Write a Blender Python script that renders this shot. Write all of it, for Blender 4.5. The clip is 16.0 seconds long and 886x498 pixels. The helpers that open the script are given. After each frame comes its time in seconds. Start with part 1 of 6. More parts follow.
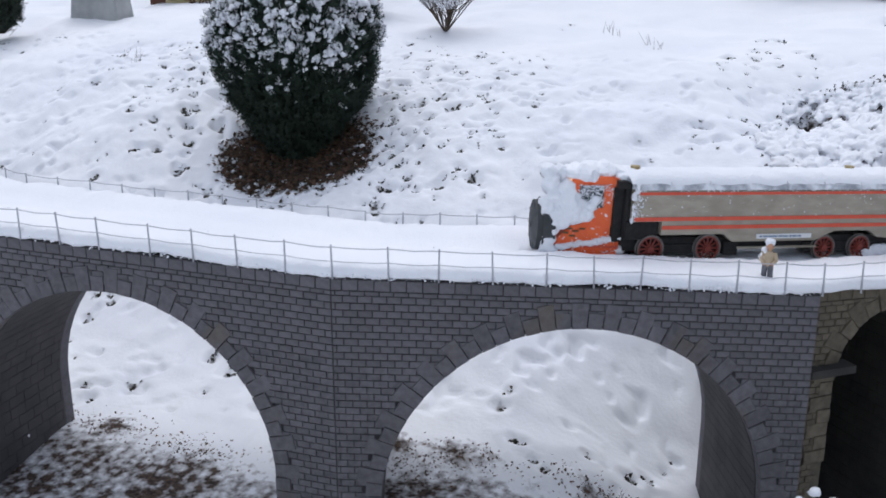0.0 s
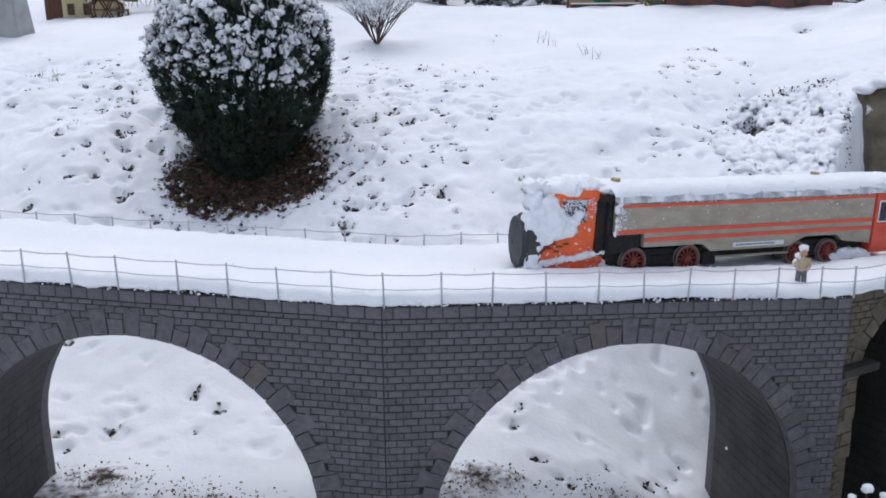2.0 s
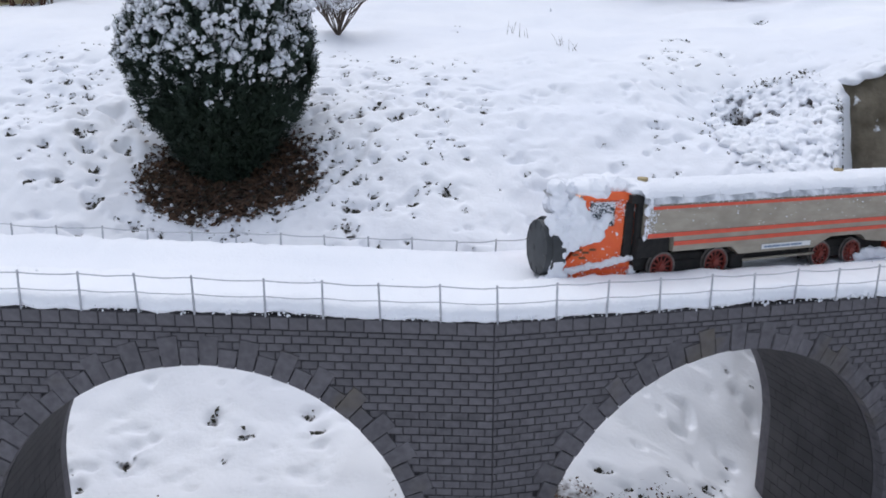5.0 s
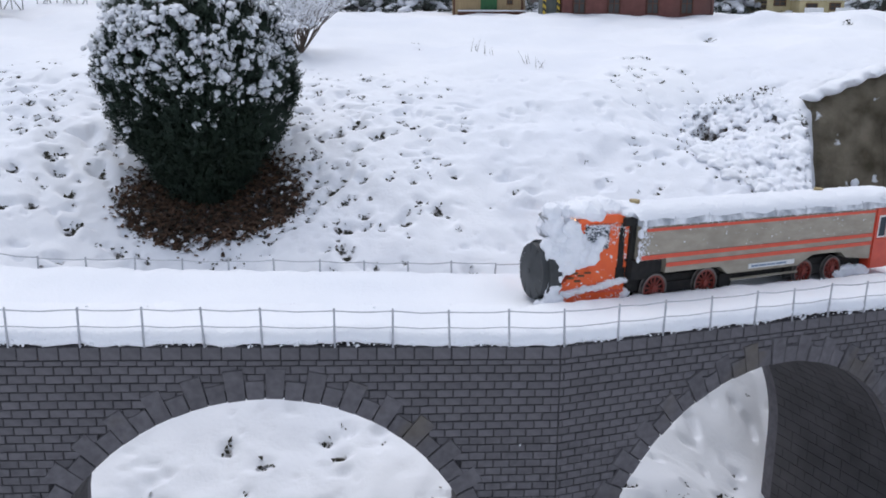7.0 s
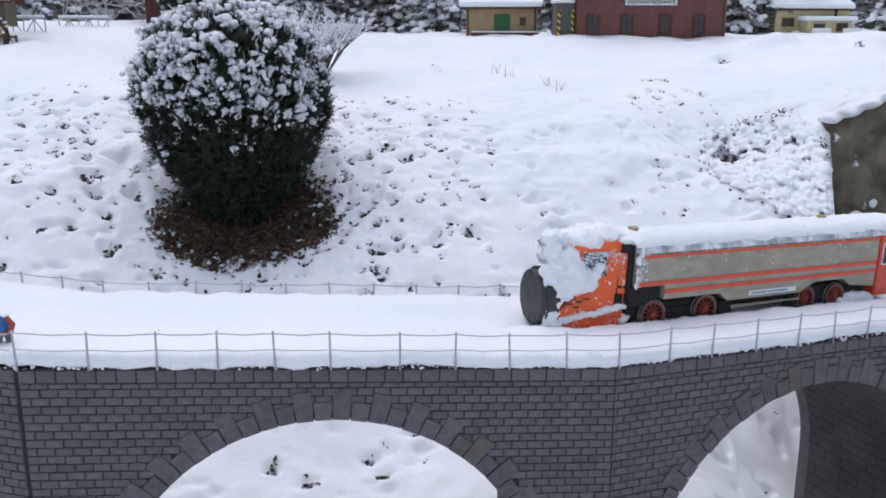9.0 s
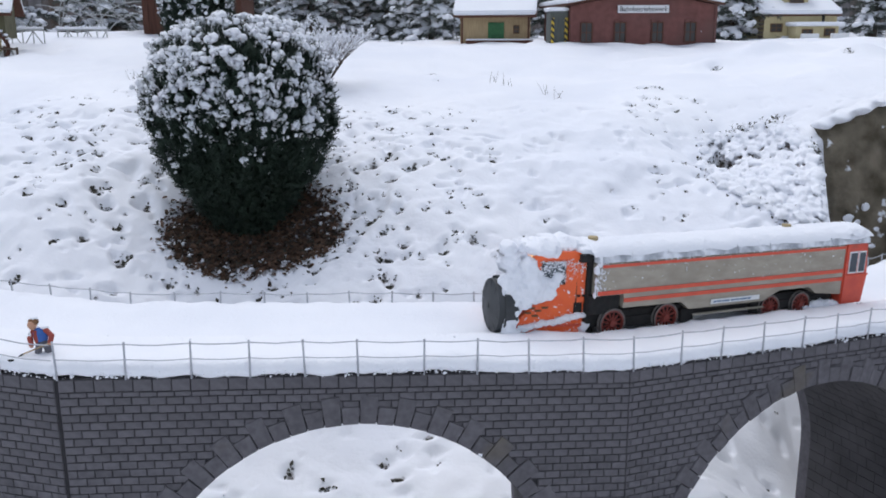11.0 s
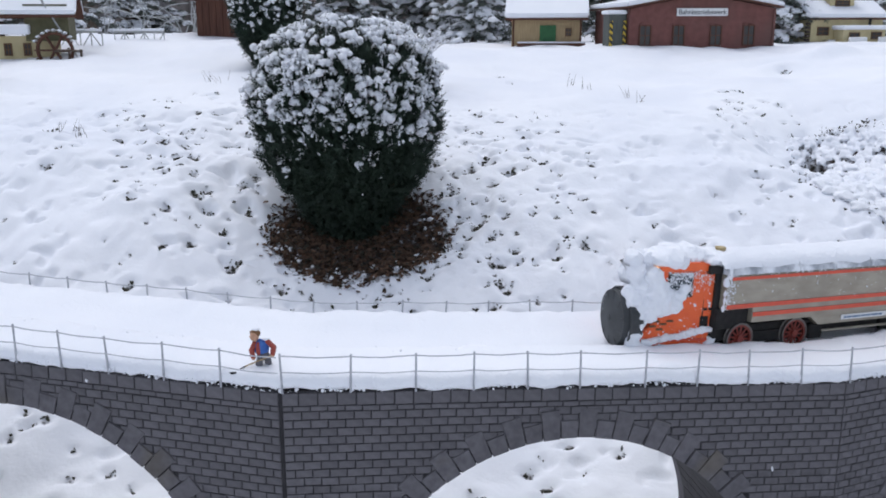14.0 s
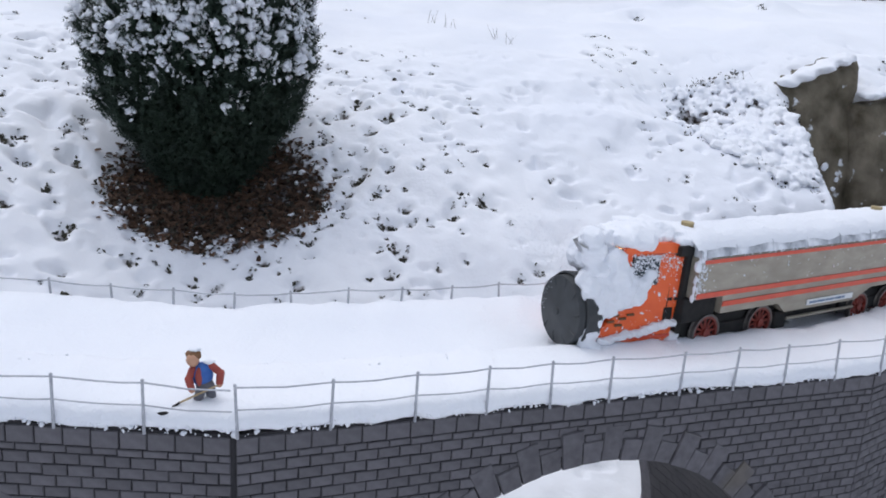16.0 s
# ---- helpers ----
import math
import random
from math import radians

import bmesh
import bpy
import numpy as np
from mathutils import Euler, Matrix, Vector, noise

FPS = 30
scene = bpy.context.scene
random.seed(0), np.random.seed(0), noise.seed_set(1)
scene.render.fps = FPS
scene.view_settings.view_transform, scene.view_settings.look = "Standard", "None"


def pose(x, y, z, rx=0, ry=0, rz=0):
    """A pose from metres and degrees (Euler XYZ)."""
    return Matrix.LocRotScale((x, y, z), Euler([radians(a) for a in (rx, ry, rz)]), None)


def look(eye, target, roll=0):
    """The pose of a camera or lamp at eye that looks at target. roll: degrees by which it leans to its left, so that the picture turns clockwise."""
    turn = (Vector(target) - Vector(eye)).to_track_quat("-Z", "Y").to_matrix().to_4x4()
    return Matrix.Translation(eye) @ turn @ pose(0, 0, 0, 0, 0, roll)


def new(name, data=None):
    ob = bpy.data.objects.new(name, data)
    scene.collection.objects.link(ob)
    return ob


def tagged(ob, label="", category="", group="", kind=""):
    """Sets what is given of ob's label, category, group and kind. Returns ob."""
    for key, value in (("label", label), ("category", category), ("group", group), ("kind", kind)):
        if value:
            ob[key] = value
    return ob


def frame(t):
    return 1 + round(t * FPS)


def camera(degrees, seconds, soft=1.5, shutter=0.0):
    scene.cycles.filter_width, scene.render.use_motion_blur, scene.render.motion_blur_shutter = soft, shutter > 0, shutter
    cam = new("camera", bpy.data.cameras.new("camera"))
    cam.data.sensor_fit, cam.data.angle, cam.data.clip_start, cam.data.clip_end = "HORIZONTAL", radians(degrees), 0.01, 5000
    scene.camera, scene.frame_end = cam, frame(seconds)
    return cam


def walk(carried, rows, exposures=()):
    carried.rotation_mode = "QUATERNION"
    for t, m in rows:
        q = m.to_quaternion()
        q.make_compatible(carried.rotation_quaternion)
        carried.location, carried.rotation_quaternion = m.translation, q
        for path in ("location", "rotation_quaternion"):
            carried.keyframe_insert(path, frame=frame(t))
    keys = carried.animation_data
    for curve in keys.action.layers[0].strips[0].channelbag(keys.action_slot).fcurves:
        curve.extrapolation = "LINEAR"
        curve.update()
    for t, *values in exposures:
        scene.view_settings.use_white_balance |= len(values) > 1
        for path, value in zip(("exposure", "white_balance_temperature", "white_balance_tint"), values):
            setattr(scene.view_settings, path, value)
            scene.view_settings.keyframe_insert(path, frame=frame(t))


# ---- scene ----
cam = camera(52.6, 16.0, soft=1.8)
METRES, EYE, TILT, LEAN, TURN = 2.7, 1.6, 0.0, 0.0, 21.3
ROWS = [
    (0.0, 0.0, 0.0, 0.0, 0.01, -15.73, -0.04),
    (0.5, -0.0236, 0.0035, 0.0004, -0.94, -15.8, 0.03),
    (1.0, -0.0724, 0.0131, 0.0036, -2.35, -15.72, 0.54),
    (1.5, -0.106, 0.0266, 0.0035, -5.42, -15.35, 0.51),
    (2.0, -0.1454, 0.0348, 0.0065, -8.55, -15.22, 0.45),
    (2.5, -0.1912, 0.0374, 0.011, -9.59, -14.38, 0.18),
    (3.0, -0.2096, 0.0485, 0.0104, -9.67, -14.34, 0.54),
    (3.5, -0.2357, 0.0858, 0.0069, -10.39, -13.88, 0.87),
    (4.0, -0.2508, 0.1116, 0.0036, -11.92, -15.59, 0.73),
    (6.5, -0.3837, 0.1646, 0.0111, -20.83, -15.71, -0.1),
    (7.0, -0.4061, 0.1693, 0.0147, -21.58, -15.04, -0.12),
    (7.5, -0.4303, 0.1728, 0.0178, -21.89, -14.64, -0.16),
    (8.0, -0.4562, 0.1739, 0.0219, -22.02, -14.22, -0.07),
    (8.5, -0.4725, 0.1724, 0.0273, -22.05, -13.9, -0.0),
    (9.0, -0.4575, 0.1657, 0.0287, -21.69, -14.07, -0.07),
    (11.5, -0.5148, 0.1569, 0.0407, -23.38, -13.71, 0.68),
    (12.0, -0.5523, 0.171, 0.0421, -25.68, -13.6, 0.81),
    (12.5, -0.5876, 0.1832, 0.0465, -25.51, -13.38, 0.89),
    (13.0, -0.6137, 0.191, 0.0445, -24.96, -13.56, 0.23),
    (13.5, -0.6288, 0.2003, 0.0464, -23.24, -13.78, 0.14),
    (14.0, -0.6412, 0.2341, 0.0408, -22.92, -13.65, 0.19),
    (14.5, -0.644, 0.2871, 0.0364, -25.97, -14.16, -1.13),
    (15.0, -0.6421, 0.3287, 0.0295, -27.82, -15.92, -2.26),
    (15.5, -0.6476, 0.3768, 0.0205, -30.84, -16.15, -3.16),
    (16.0, -0.6787, 0.4445, 0.0201, -36.08, -17.06, -3.04),
]
walk(cam, [(t, pose(0, 0, EYE, TILT, LEAN, TURN) @ pose(METRES * x, METRES * y, METRES * z, 90 + pitch, roll, yaw)) for t, x, y, z, yaw, pitch, roll in ROWS])

# ---------------------------------------------------------------- light
world = bpy.data.worlds.new("winter_sky")
scene.world = world
world.use_nodes = True
wn = world.node_tree
wn.nodes.clear()
w_out = wn.nodes.new("ShaderNodeOutputWorld")
w_bg = wn.nodes.new("ShaderNodeBackground")
w_sat = wn.nodes.new("ShaderNodeHueSaturation")
w_sky = wn.nodes.new("ShaderNodeTexSky")
w_sky.sky_type = 'NISHITA'
w_sky.sun_disc = False
w_sky.sun_elevation = radians(69)
w_sky.sun_rotation = radians(-27)
w_sat.inputs["Saturation"].default_value = 0.53
w_bg.inputs["Strength"].default_value = 0.15
wn.links.new(w_sky.outputs[0], w_sat.inputs["Color"])
wn.links.new(w_sat.outputs[0], w_bg.inputs["Color"])
wn.links.new(w_bg.outputs[0], w_out.inputs["Surface"])
sun = new("sun", bpy.data.lights.new("sun", "SUN"))
sun.data.energy = 1.25
sun.data.angle = radians(60)
sun.data.color = (0.96, 0.97, 1.0)
sun.matrix_world = look((-2.25, 5.1, 7.4), (-1.2, 3.0, 1.0))
scene.view_settings.exposure = 0.20


# ---------------------------------------------------------------- materials
def nodes_of(name):
    m = bpy.data.materials.new(name)
    m.use_nodes = True
    return m, m.node_tree, m.node_tree.nodes["Principled BSDF"]


def ramp_mix(nt, fac, a, b):
    mx = nt.nodes.new("ShaderNodeMix")
    mx.data_type = 'RGBA'
    nt.links.new(fac, mx.inputs[0])
    for sock, v in ((mx.inputs[6], a), (mx.inputs[7], b)):
        if isinstance(v, tuple):
            sock.default_value = (*v, 1)
        else:
            nt.links.new(v, sock)
    return mx.outputs[2]


def noise_fac(nt, scale, lo=0.4, hi=0.6, detail=4, stretch=(1, 1, 1)):
    tc = nt.nodes.new("ShaderNodeTexCoord")
    mp = nt.nodes.new("ShaderNodeMapping")
    mp.inputs["Scale"].default_value = stretch
    nz = nt.nodes.new("ShaderNodeTexNoise")
    nz.inputs["Scale"].default_value = scale
    nz.inputs["Detail"].default_value = detail
    mr = nt.nodes.new("ShaderNodeMapRange")
    mr.inputs[1].default_value, mr.inputs[2].default_value = lo, hi
    nt.links.new(tc.outputs["Object"], mp.inputs[0])
    nt.links.new(mp.outputs[0], nz.inputs["Vector"])
    nt.links.new(nz.outputs[0], mr.inputs[0])
    return mr.outputs[0], nz.outputs[0]


def add_bump(nt, bsdf, height, strength, dist):
    b = nt.nodes.new("ShaderNodeBump")
    b.inputs["Strength"].default_value = strength
    b.inputs["Distance"].default_value = dist
    nt.links.new(height, b.inputs["Height"])
    nt.links.new(b.outputs[0], bsdf.inputs["Normal"])


def surf(name, a, b, scale, rough=0.7, bump=0.3, dist=0.002, metal=0.0, stain=None, stain_scale=8, stain_lo=0.55, stain_hi=0.65, vary="", stretch=(1, 1, 1), fine=None):
    """A surface between two colours by fine grain, with stains of a third colour and a piece-by-piece variation."""
    m, nt, bs = nodes_of(name)
    f, h = noise_fac(nt, scale, 0.3, 0.7, 5, stretch)
    col = ramp_mix(nt, f, a, b)
    if stain:
        s, _ = noise_fac(nt, stain_scale, stain_lo, stain_hi, 3)
        col = ramp_mix(nt, s, col, stain)
    if vary:
        n = nt.nodes.new("ShaderNodeObjectInfo" if vary == "object" else "ShaderNodeNewGeometry")
        out = n.outputs["Random"] if vary == "object" else n.outputs["Random Per Island"]
        mr = nt.nodes.new("ShaderNodeMapRange")
        mr.inputs[3].default_value, mr.inputs[4].default_value = 0.86, 1.12
        nt.links.new(out, mr.inputs[0])
        hs = nt.nodes.new("ShaderNodeHueSaturation")
        nt.links.new(mr.outputs[0], hs.inputs["Value"])
        nt.links.new(col, hs.inputs["Color"])
        col = hs.outputs[0]
    nt.links.new(col, bs.inputs["Base Color"])
    bs.inputs["Roughness"].default_value = rough
    bs.inputs["Metallic"].default_value = metal
    if bump:
        add_bump(nt, bs, noise_fac(nt, fine or scale, 0.3, 0.7, 5, stretch)[1], bump, dist)
    return m


def snow_material(name, bump=0.5, scale=60):
    m, nt, bs = nodes_of(name)
    f, _ = noise_fac(nt, 2.2, 0.3, 0.7, 4)
    nt.links.new(ramp_mix(nt, f, (0.80, 0.82, 0.875), (0.875, 0.885, 0.92)), bs.inputs["Base Color"])
    bs.inputs["Roughness"].default_value = 0.75
    bs.inputs["Specular IOR Level"].default_value = 0.25
    _, h1 = noise_fac(nt, scale, 0, 1, 6)
    add_bump(nt, bs, h1, bump, 0.006)
    return m


SNOW = snow_material("snow")
SNOW_FINE = snow_material("snow_fine", 0.5, 150)


def ground_material():
    """Snow with bare leaf-strewn earth showing in patches in the lee of the viaduct; its dents are painted dark for
    shade.
    """
    m, nt, bs = nodes_of("snowy_ground")
    f, _ = noise_fac(nt, 1.6, 0.3, 0.7, 4)
    white = ramp_mix(nt, f, (0.79, 0.81, 0.87), (0.875, 0.885, 0.92))
    g, _ = noise_fac(nt, 90, 0.35, 0.65, 4)
    soil_and_shade = ramp_mix(nt, g, (0.026, 0.018, 0.015), (0.10, 0.068, 0.054))
    at = nt.nodes.new("ShaderNodeAttribute")
    at.attribute_name = "bare"
    _, n1 = noise_fac(nt, 34, 0, 1, 8)
    ad = nt.nodes.new("ShaderNodeMath")
    ad.operation = 'ADD'
    nt.links.new(at.outputs["Fac"], ad.inputs[0])
    nt.links.new(n1, ad.inputs[1])
    mr = nt.nodes.new("ShaderNodeMapRange")
    mr.inputs[1].default_value, mr.inputs[2].default_value = 0.90, 1.22
    nt.links.new(ad.outputs[0], mr.inputs[0])
    nt.links.new(ramp_mix(nt, mr.outputs[0], white, soil_and_shade), bs.inputs["Base Color"])
    bs.inputs["Roughness"].default_value = 0.78
    bs.inputs["Specular IOR Level"].default_value = 0.2
    _, h1 = noise_fac(nt, 70, 0, 1, 6)
    add_bump(nt, bs, h1, 0.32, 0.006)
    return m


GROUND = ground_material()
STONE_A, STONE_B = (0.085, 0.080, 0.089), (0.132, 0.125, 0.137)
BRICK = surf("viaduct_stone", STONE_A, STONE_B, 60, 0.85, 0.5, 0.0015, vary="object", stain=(0.12, 0.10, 0.07), stain_scale=5, stain_lo=0.6, stain_hi=0.8)
BRICK_REST = surf("viaduct_stone_rest", STONE_A, STONE_B, 60, 0.85, 0.5, 0.0015, vary="island")
CORE = surf("viaduct_joint", (0.018, 0.017, 0.02), (0.032, 0.03, 0.034), 40, 0.9, 0.4, 0.002)
# the viaduct stone again, darkened as shade under the vaults
SOFFIT = surf("viaduct_soffit_shaded", (0.050, 0.047, 0.050), (0.082, 0.077, 0.081), 9, 0.9, 0.4, 0.002)
OLD_BRICK = surf("old_stone", (0.075, 0.062, 0.044), (0.145, 0.122, 0.088), 50, 0.9, 0.6, 0.002, vary="object")
OLD_REST = surf("old_stone_rest", (0.075, 0.062, 0.044), (0.145, 0.122, 0.088), 50, 0.9, 0.6, 0.002, vary="island")
OLD_CORE = surf("old_stone_joint", (0.07, 0.058, 0.045), (0.11, 0.095, 0.07), 40, 0.95, 0.5, 0.002)
# near-black: the shade inside the old arch is put into this colour
SHADED_MASONRY = surf("shaded_masonry", (0.02, 0.019, 0.018), (0.04, 0.036, 0.032), 14, 0.9, 0.4, 0.003)
WIRE = surf("galvanised_wire", (0.36, 0.37, 0.41), (0.50, 0.51, 0.55), 120, 0.55, 0.2, 0.0005, metal=0.2)
ORANGE = surf("orange_paint", (0.78, 0.10, 0.018), (0.86, 0.14, 0.025), 30, 0.42, 0.15, 0.0005, stain=(0.8, 0.8, 0.84), stain_scale=85, stain_lo=0.62, stain_hi=0.7)
RED = surf("red_paint", (0.55, 0.055, 0.03), (0.66, 0.085, 0.04), 40, 0.4, 0.1, 0.0005, stain=(0.3, 0.05, 0.03), stain_scale=20, stain_lo=0.6, stain_hi=0.8)
STRIPE = surf("orange_stripe", (0.62, 0.070, 0.035), (0.70, 0.095, 0.045), 50, 0.4, 0.1, 0.0005)
SILVER = surf("weathered_aluminium", (0.30, 0.265, 0.210), (0.40, 0.36, 0.295), 26, 0.5, 0.15, 0.0006, metal=0.2, stain=(0.22, 0.195, 0.155), stain_scale=9, stain_lo=0.5, stain_hi=0.8, stretch=(1, 1, 2.5))
ROOF = surf("grey_roof_metal", (0.27, 0.29, 0.33), (0.38, 0.40, 0.44), 20, 0.55, 0.2, 0.001, metal=0.2, stain=(0.82, 0.84, 0.88), stain_scale=34, stain_lo=0.36, stain_hi=0.66)
BLACK = surf("black_running_gear", (0.008, 0.008, 0.009), (0.022, 0.020, 0.019), 60, 0.9, 0.3, 0.001)
TYRE = surf("bare_steel_tyre", (0.10, 0.09, 0.085), (0.19, 0.175, 0.165), 60, 0.45, 0.2, 0.0005, metal=0.6)
WHEEL_RED = surf("red_wheel_paint", (0.15, 0.022, 0.015), (0.24, 0.036, 0.024), 70, 0.5, 0.2, 0.0005)
CHUTE = surf("worn_grey_metal", (0.30, 0.30, 0.29), (0.42, 0.42, 0.40), 40, 0.5, 0.2, 0.0005, metal=0.3, stain=(0.8, 0.81, 0.85), stain_scale=60, stain_lo=0.45, stain_hi=0.6)
ROTOR = surf("dark_grey_rotor", (0.028, 0.031, 0.034), (0.055, 0.06, 0.065), 25, 0.6, 0.2, 0.001)
GLASS, gnt, gbs = nodes_of("dark_window_glass")
gbs.inputs["Base Color"].default_value = (0.03, 0.045, 0.06, 1)
gbs.inputs["Roughness"].default_value = 0.12
WHITE = surf("white_enamel", (0.72, 0.73, 0.74), (0.8, 0.8, 0.8), 30, 0.5, 0.05, 0.0005)
SIGN_INK = surf("sign_ink", (0.03, 0.03, 0.035), (0.05, 0.05, 0.055), 30, 0.6, 0.0)
SIGN_BLUE = surf("plate_blue_print", (0.12, 0.2, 0.32), (0.2, 0.28, 0.4), 30, 0.6, 0.0)
BRASS = surf("tan_cap", (0.30, 0.22, 0.10), (0.42, 0.33, 0.17), 60, 0.6, 0.3, 0.001)
LAMP, lnt, lbs = nodes_of("lit_headlamp")
lbs.inputs["Base Color"].default_value = (0.9, 0.6, 0.3, 1)
lbs.inputs["Emission Color"].default_value = (1.0, 0.42, 0.12, 1)
lbs.inputs["Emission Strength"].default_value = 3.0
NEEDLE = surf("yew_needles", (0.010, 0.023, 0.014), (0.030, 0.054, 0.034), 14, 0.7, 0.0, vary="island")
# needle green lightened to carry some of the background haze
FIR = surf("fir_needles_hazed", (0.05, 0.062, 0.054), (0.11, 0.125, 0.105), 6, 0.7, 0.0, vary="island")
INNER = surf("bush_inner_shade", (0.008, 0.009, 0.006), (0.02, 0.018, 0.012), 20, 0.9, 0.3, 0.01)
BARK = surf("bark", (0.055, 0.04, 0.03), (0.12, 0.09, 0.07), 14, 0.9, 0.8, 0.01, stretch=(1, 1, 0.2))
# bark of the far trunks, lightened so that distance haze is in the colour
FAR_BARK = surf("bark_paled_for_haze", (0.11, 0.095, 0.09), (0.21, 0.185, 0.175), 8, 0.9, 0.5, 0.01, stretch=(1, 1, 0.2))
TWIG = surf("twig_bark", (0.06, 0.045, 0.035), (0.12, 0.09, 0.07), 30, 0.9, 0.3, 0.002)
LEAF = surf("dead_leaves", (0.03, 0.018, 0.012), (0.17, 0.095, 0.058), 42, 0.85, 0.3, 0.002, vary="island")
GREENLEAF = surf("dull_green_leaves", (0.018, 0.018, 0.012), (0.05, 0.045, 0.028), 30, 0.8, 0.3, 0.002, vary="island")
ROCK = surf("mossy_rock", (0.07, 0.058, 0.036), (0.235, 0.20, 0.15), 9, 0.95, 1.0, 0.02, stain=(0.75, 0.77, 0.8), stain_scale=11, stain_lo=0.66, stain_hi=0.7, fine=22)
CONCRETE = surf("grey_concrete", (0.32, 0.33, 0.33), (0.44, 0.45, 0.45), 12, 0.9, 0.4, 0.004)
PLANK = surf("yellow_board_wall", (0.33, 0.24, 0.13), (0.44, 0.33, 0.19), 18, 0.8, 0.3, 0.002, stretch=(6, 6, 0.6))
PALE = surf("cream_render", (0.46, 0.39, 0.22), (0.58, 0.50, 0.30), 12, 0.85, 0.3, 0.003)
DOORGREEN = surf("green_door_paint", (0.02, 0.10, 0.035), (0.03, 0.15, 0.05), 30, 0.6, 0.2, 0.001)
REDBRICK = surf("red_brickwork", (0.145, 0.06, 0.052), (0.205, 0.085, 0.075), 20, 0.9, 0.4, 0.003, stain=(0.15, 0.08, 0.07), stain_scale=3, stain_lo=0.45, stain_hi=0.75)
DARKWOOD = surf("dark_brown_boards", (0.075, 0.03, 0.02), (0.13, 0.055, 0.035), 14, 0.85, 0.4, 0.003, stretch=(5, 5, 0.5))
OLIVE = surf("olive_shingles", (0.09, 0.085, 0.045), (0.15, 0.14, 0.08), 20, 0.9, 0.5, 0.004)
GREYBOARD = surf("dark_grey_boards", (0.07, 0.08, 0.075), (0.12, 0.13, 0.12), 20, 0.8, 0.3, 0.002, stretch=(5, 5, 0.5))
PANE = surf("dim_window", (0.02, 0.02, 0.022), (0.05, 0.045, 0.045), 10, 0.35, 0.0)
FRAMEW = surf("brown_window_frame", (0.10, 0.05, 0.02), (0.16, 0.085, 0.04), 30, 0.7, 0.2, 0.001)
HAZARD, hnt, hbs = nodes_of("hazard_stripes")
hw = hnt.nodes.new("ShaderNodeTexWave")
hw.bands_direction = 'DIAGONAL'
hw.inputs["Scale"].default_value = 14
htc = hnt.nodes.new("ShaderNodeTexCoord")
hnt.links.new(htc.outputs["Object"], hw.inputs["Vector"])
hmr = hnt.nodes.new("ShaderNodeMapRange")
hmr.inputs[1].default_value, hmr.inputs[2].default_value = 0.45, 0.55
hnt.links.new(hw.outputs["Fac"], hmr.inputs[0])
hnt.links.new(ramp_mix(hnt, hmr.outputs[0], (0.02, 0.02, 0.02), (0.6, 0.42, 0.04)), hbs.inputs["Base Color"])
# backdrop colour kept pale, with the haze of the distance painted in
WOODS = surf("far_woods", (0.16, 0.148, 0.148), (0.30, 0.285, 0.29), 1.6, 0.95, 0.0, stretch=(4, 4, 0.25))
SKIN = surf("painted_skin", (0.45, 0.24, 0.15), (0.55, 0.31, 0.2), 80, 0.6, 0.0)
BLUE = surf("blue_vest", (0.03, 0.10, 0.36), (0.05, 0.15, 0.45), 90, 0.7, 0.2, 0.0005)
MAROON = surf("red_brown_sleeves", (0.26, 0.045, 0.035), (0.36, 0.07, 0.05), 90, 0.7, 0.2, 0.0005)
GREYC = surf("grey_trousers", (0.10, 0.10, 0.12), (0.17, 0.17, 0.19), 90, 0.8, 0.2, 0.0005)
HAIR = surf("brown_hair", (0.13, 0.06, 0.025), (0.22, 0.11, 0.05), 90, 0.8, 0.3, 0.0005)
BEIGE = surf("beige_coat", (0.42, 0.32, 0.21), (0.52, 0.41, 0.29), 90, 0.8, 0.2, 0.0005)


# ---------------------------------------------------------------- mesh helpers
def part(name, bm, material, parent=None, label="", smooth=False):
    me = bpy.data.meshes.new(name)
    bm.to_mesh(me)
    bm.free()
    for m in (material if isinstance(material, (list, tuple)) else [material]):
        me.materials.append(m)
    if smooth:
        me.polygons.foreach_set("use_smooth", [True] * len(me.polygons))
    ob = new(name, me)
    ob.parent = parent
    if label:
        ob["label"] = label
    return ob


def raw(name, verts, faces, material, parent=None, label="", smooth=False):
    """A mesh from arrays: faces all of one size."""
    verts, faces = np.asarray(verts, float), np.asarray(faces, int)
    me = bpy.data.meshes.new(name)
    n = faces.shape[1]
    me.vertices.add(len(verts))
    me.vertices.foreach_set("co", verts.ravel())
    me.loops.add(faces.size)
    me.loops.foreach_set("vertex_index", faces.ravel())
    me.polygons.add(len(faces))
    me.polygons.foreach_set("loop_start", np.arange(0, faces.size, n))
    me.polygons.foreach_set("use_smooth", np.full(len(faces), smooth))
    me.update(calc_edges=True)
    me.materials.append(material)
    ob = new(name, me)
    ob.parent = parent
    if label:
        ob["label"] = label
    return ob


def empty(name, m=None):
    ob = new(name)
    ob.empty_display_size = 0.05
    if m is not None:
        ob.matrix_world = m
    return ob


